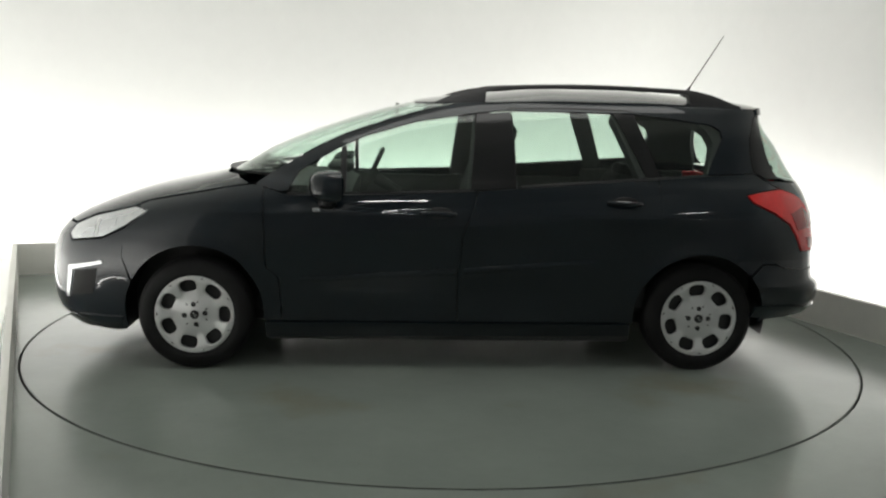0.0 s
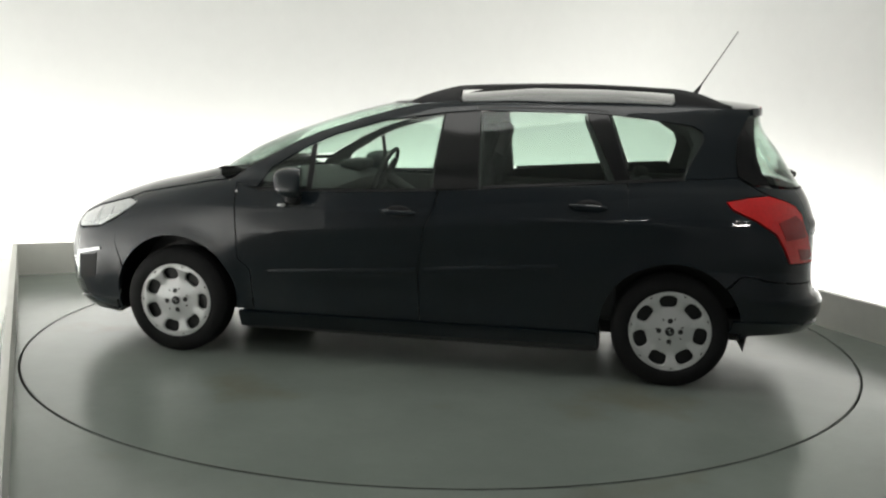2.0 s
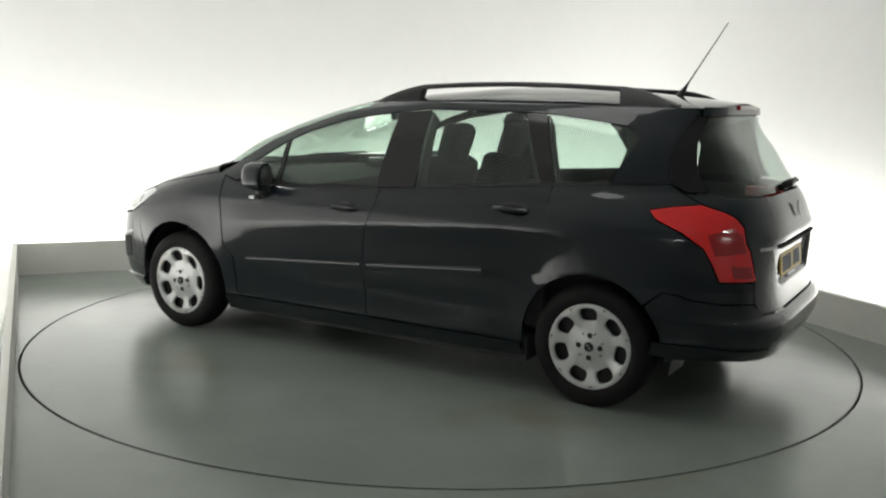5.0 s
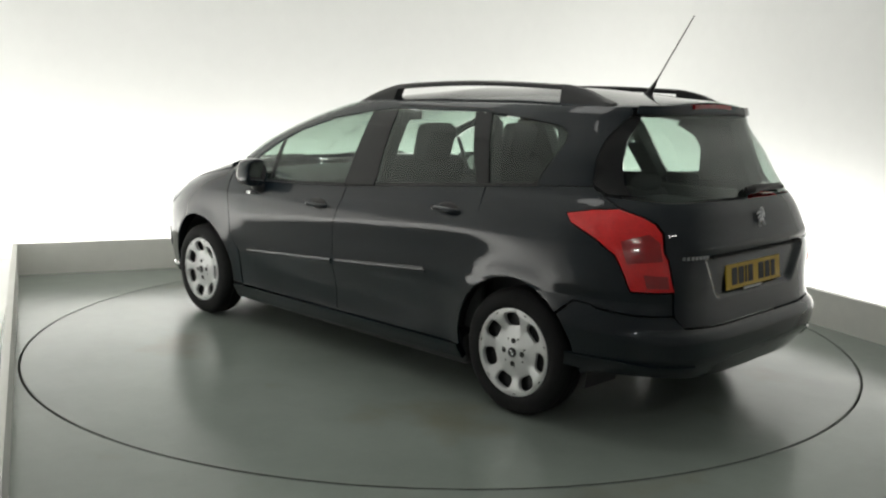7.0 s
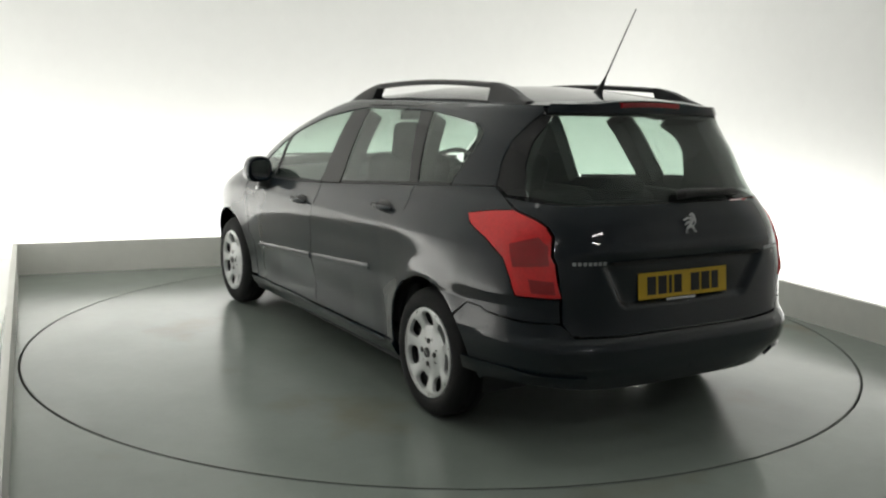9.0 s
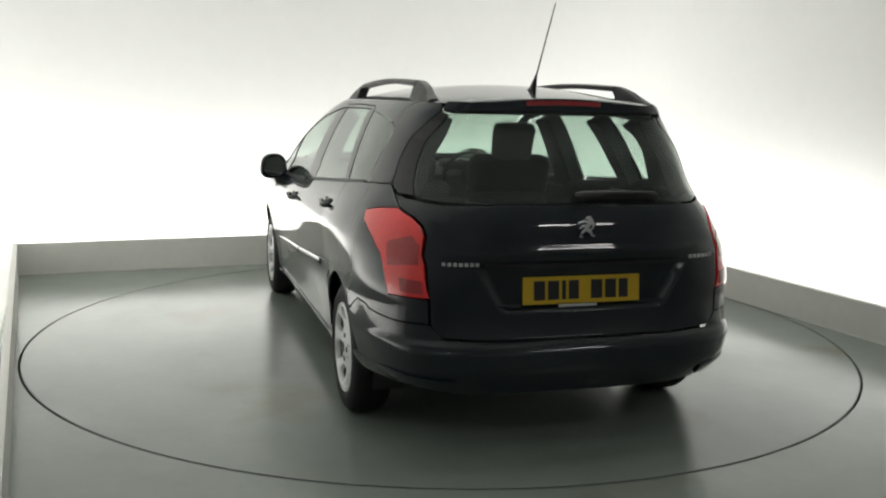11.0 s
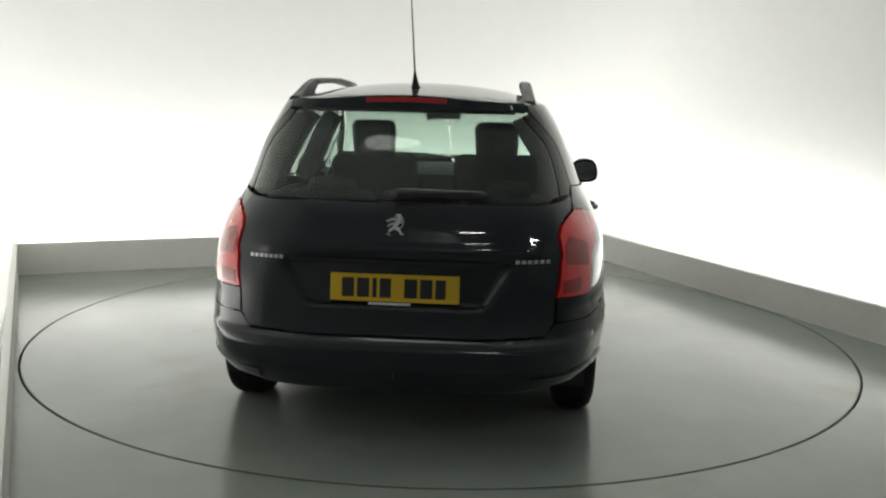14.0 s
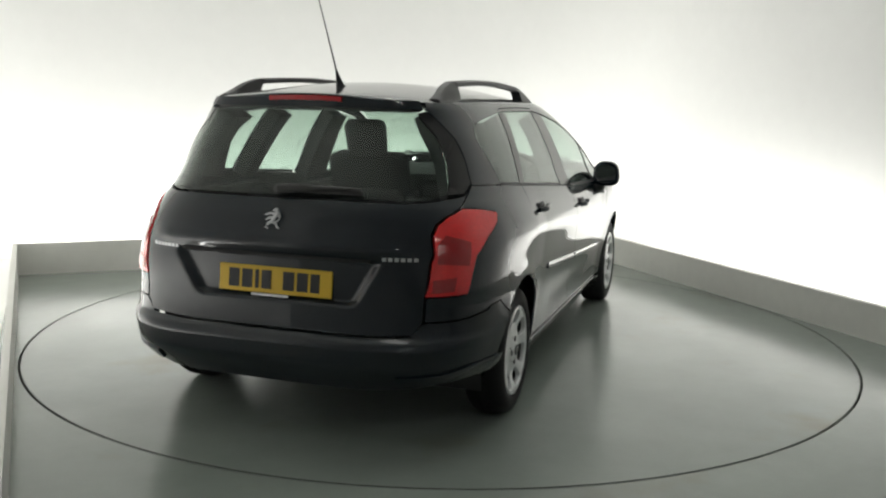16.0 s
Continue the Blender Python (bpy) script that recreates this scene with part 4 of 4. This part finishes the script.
def cabin():
    seat(.15, .36)
    seat(.15, -.36)
    bm = bmesh.new()
    box(bm, -.80, 0, .55, .50, 1.30, .17, bevel=.06, segs=3)
    rearseat = part("rear_bench", bm, CLOTH, car, "charcoal cloth rear bench")
    for y in (-.43, 0, .43):
        bm = bmesh.new()
        m = pose(-1.06, y, .62, 0, -20, 0)
        box(bm, 0, 0, .18, .13, .42, .42, m, bevel=.05, segs=3)
        part("rear_backrest", bm, CLOTH, rearseat)
        if y:
            bm = bmesh.new()
            box(bm, 0, 0, .415, .09, .24, .09, m, bevel=.04, segs=3)
            part("rear_headrest", bm, CLOTH, rearseat)
    bm = bmesh.new()
    # dashboard: a rounded shelf below the windscreen
    prof = [(.98, 1.00), (.80, 1.005), (.62, .985), (.55, .94), (.56, .80), (.66, .62), (1.0, .55)]
    rows = [[bm.verts.new((px, y, pz - .03 * (y / .75) ** 2)) for px, pz in prof] for y in np.linspace(-.74, .74, 15)]
    for A, B in zip(rows, rows[1:]):
        for k in range(len(prof) - 1):
            bm.faces.new((A[k], A[k + 1], B[k + 1], B[k]))
    bm.faces.new(rows[0])
    bm.faces.new(rows[-1][::-1])
    box(bm, .66, -.36, 1.01, .16, .32, .07, bevel=.03, segs=3)
    part("dashboard", bm, TRIM, car, "dark moulded dashboard")
    bm = bmesh.new()
    m = pose(.47, -.36, .95, 0, 65, 0)
    ring = [m @ Vector((.185 * math.cos(a), .185 * math.sin(a), 0)) for a in np.linspace(0, 2 * math.pi, 36, endpoint=False)]
    tube(bm, ring, .015, 10, closed=True)
    sw = part("steering_wheel", bm, TRIM, car, "dark steering wheel")
    bm = bmesh.new()
    box(bm, 0, 0, -.01, .11, .13, .05, m, bevel=.02)
    for a in (0, 2.2, -2.2):
        tube(bm, [m @ Vector((0, 0, 0)), m @ Vector((.18 * math.cos(a), .18 * math.sin(a), 0))], .014, 8)
    tube(bm, [m @ Vector((0, 0, -.02)), m @ Vector((.02, 0, -.22))], .035, 12)
    part("wheel_boss", bm, TRIM, sw)
    bm = bmesh.new()
    box(bm, .30, 0, 1.345, .02, .23, .062, bevel=.018, segs=3)
    tube(bm, [(.31, 0, 1.36), (.30, 0, 1.42)], .012, 10)
    part("rear_view_mirror", bm, TRIM, car, "dark rear-view mirror")
    bm = bmesh.new()
    box(bm, -1.70, 0, 1.402, .12, .92, .034, bevel=.012)
    part("header_trim", bm, TRIM, car, "dark trim above the rear screen")
    # lower trims that close the cabin
    for sd in (1, -1):
        bm = bmesh.new()
        box(bm, -.05, sd * .755, .63, 2.05, .05, .60, bevel=.02)
        box(bm, -1.33, sd * .66, .70, .72, .05, .60, bevel=.02)
        part("door_trim", bm, TRIM, car, "dark inner door trim")
    bm = bmesh.new()
    box(bm, -.45, 0, .33, 3.0, 1.45, .05, bevel=.01)
    box(bm, 1.02, 0, .62, .04, 1.45, .66, bevel=.01)
    box(bm, -1.95, 0, .66, .04, .96, .62, bevel=.01)
    box(bm, -1.53, 0, .93, .76, 1.12, .025, bevel=.01)
    part("cabin_floor", bm, TRIM, car, "dark cabin floor, bulkhead and load cover")


doors, rear_doors, tailgate, rear_bumper = body_panels()
windows()
roof()
roof_rails()
antenna()
wheels()
underbody()
mirrors()
handles(doors, rear_doors)
tail_details(tailgate, rear_bumper)
cabin()


TURNS = [(0.00, 183.03), (1.00, 176.29), (2.00, 169.52), (3.00, 162.71), (4.00, 155.86), (5.25, 147.26), (6.50, 138.61), (7.50, 131.66), (8.50, 124.68), (9.50, 117.68), (10.50, 110.65), (11.50, 103.60), (12.50, 96.53), (13.50, 89.43), (14.50, 82.32), (15.25, 76.98), (16.00, 71.63)]  # seconds, heading of the car in degrees


def motions():
    walk(car, [(t, pose(0, 0, 0, 0, 0, a) @ pose(OFFSET[0], OFFSET[1], 0)) for t, a in TURNS])
    walk(deck, [(t, pose(0, 0, 0, 0, 0, a)) for t, a in TURNS])


motions()
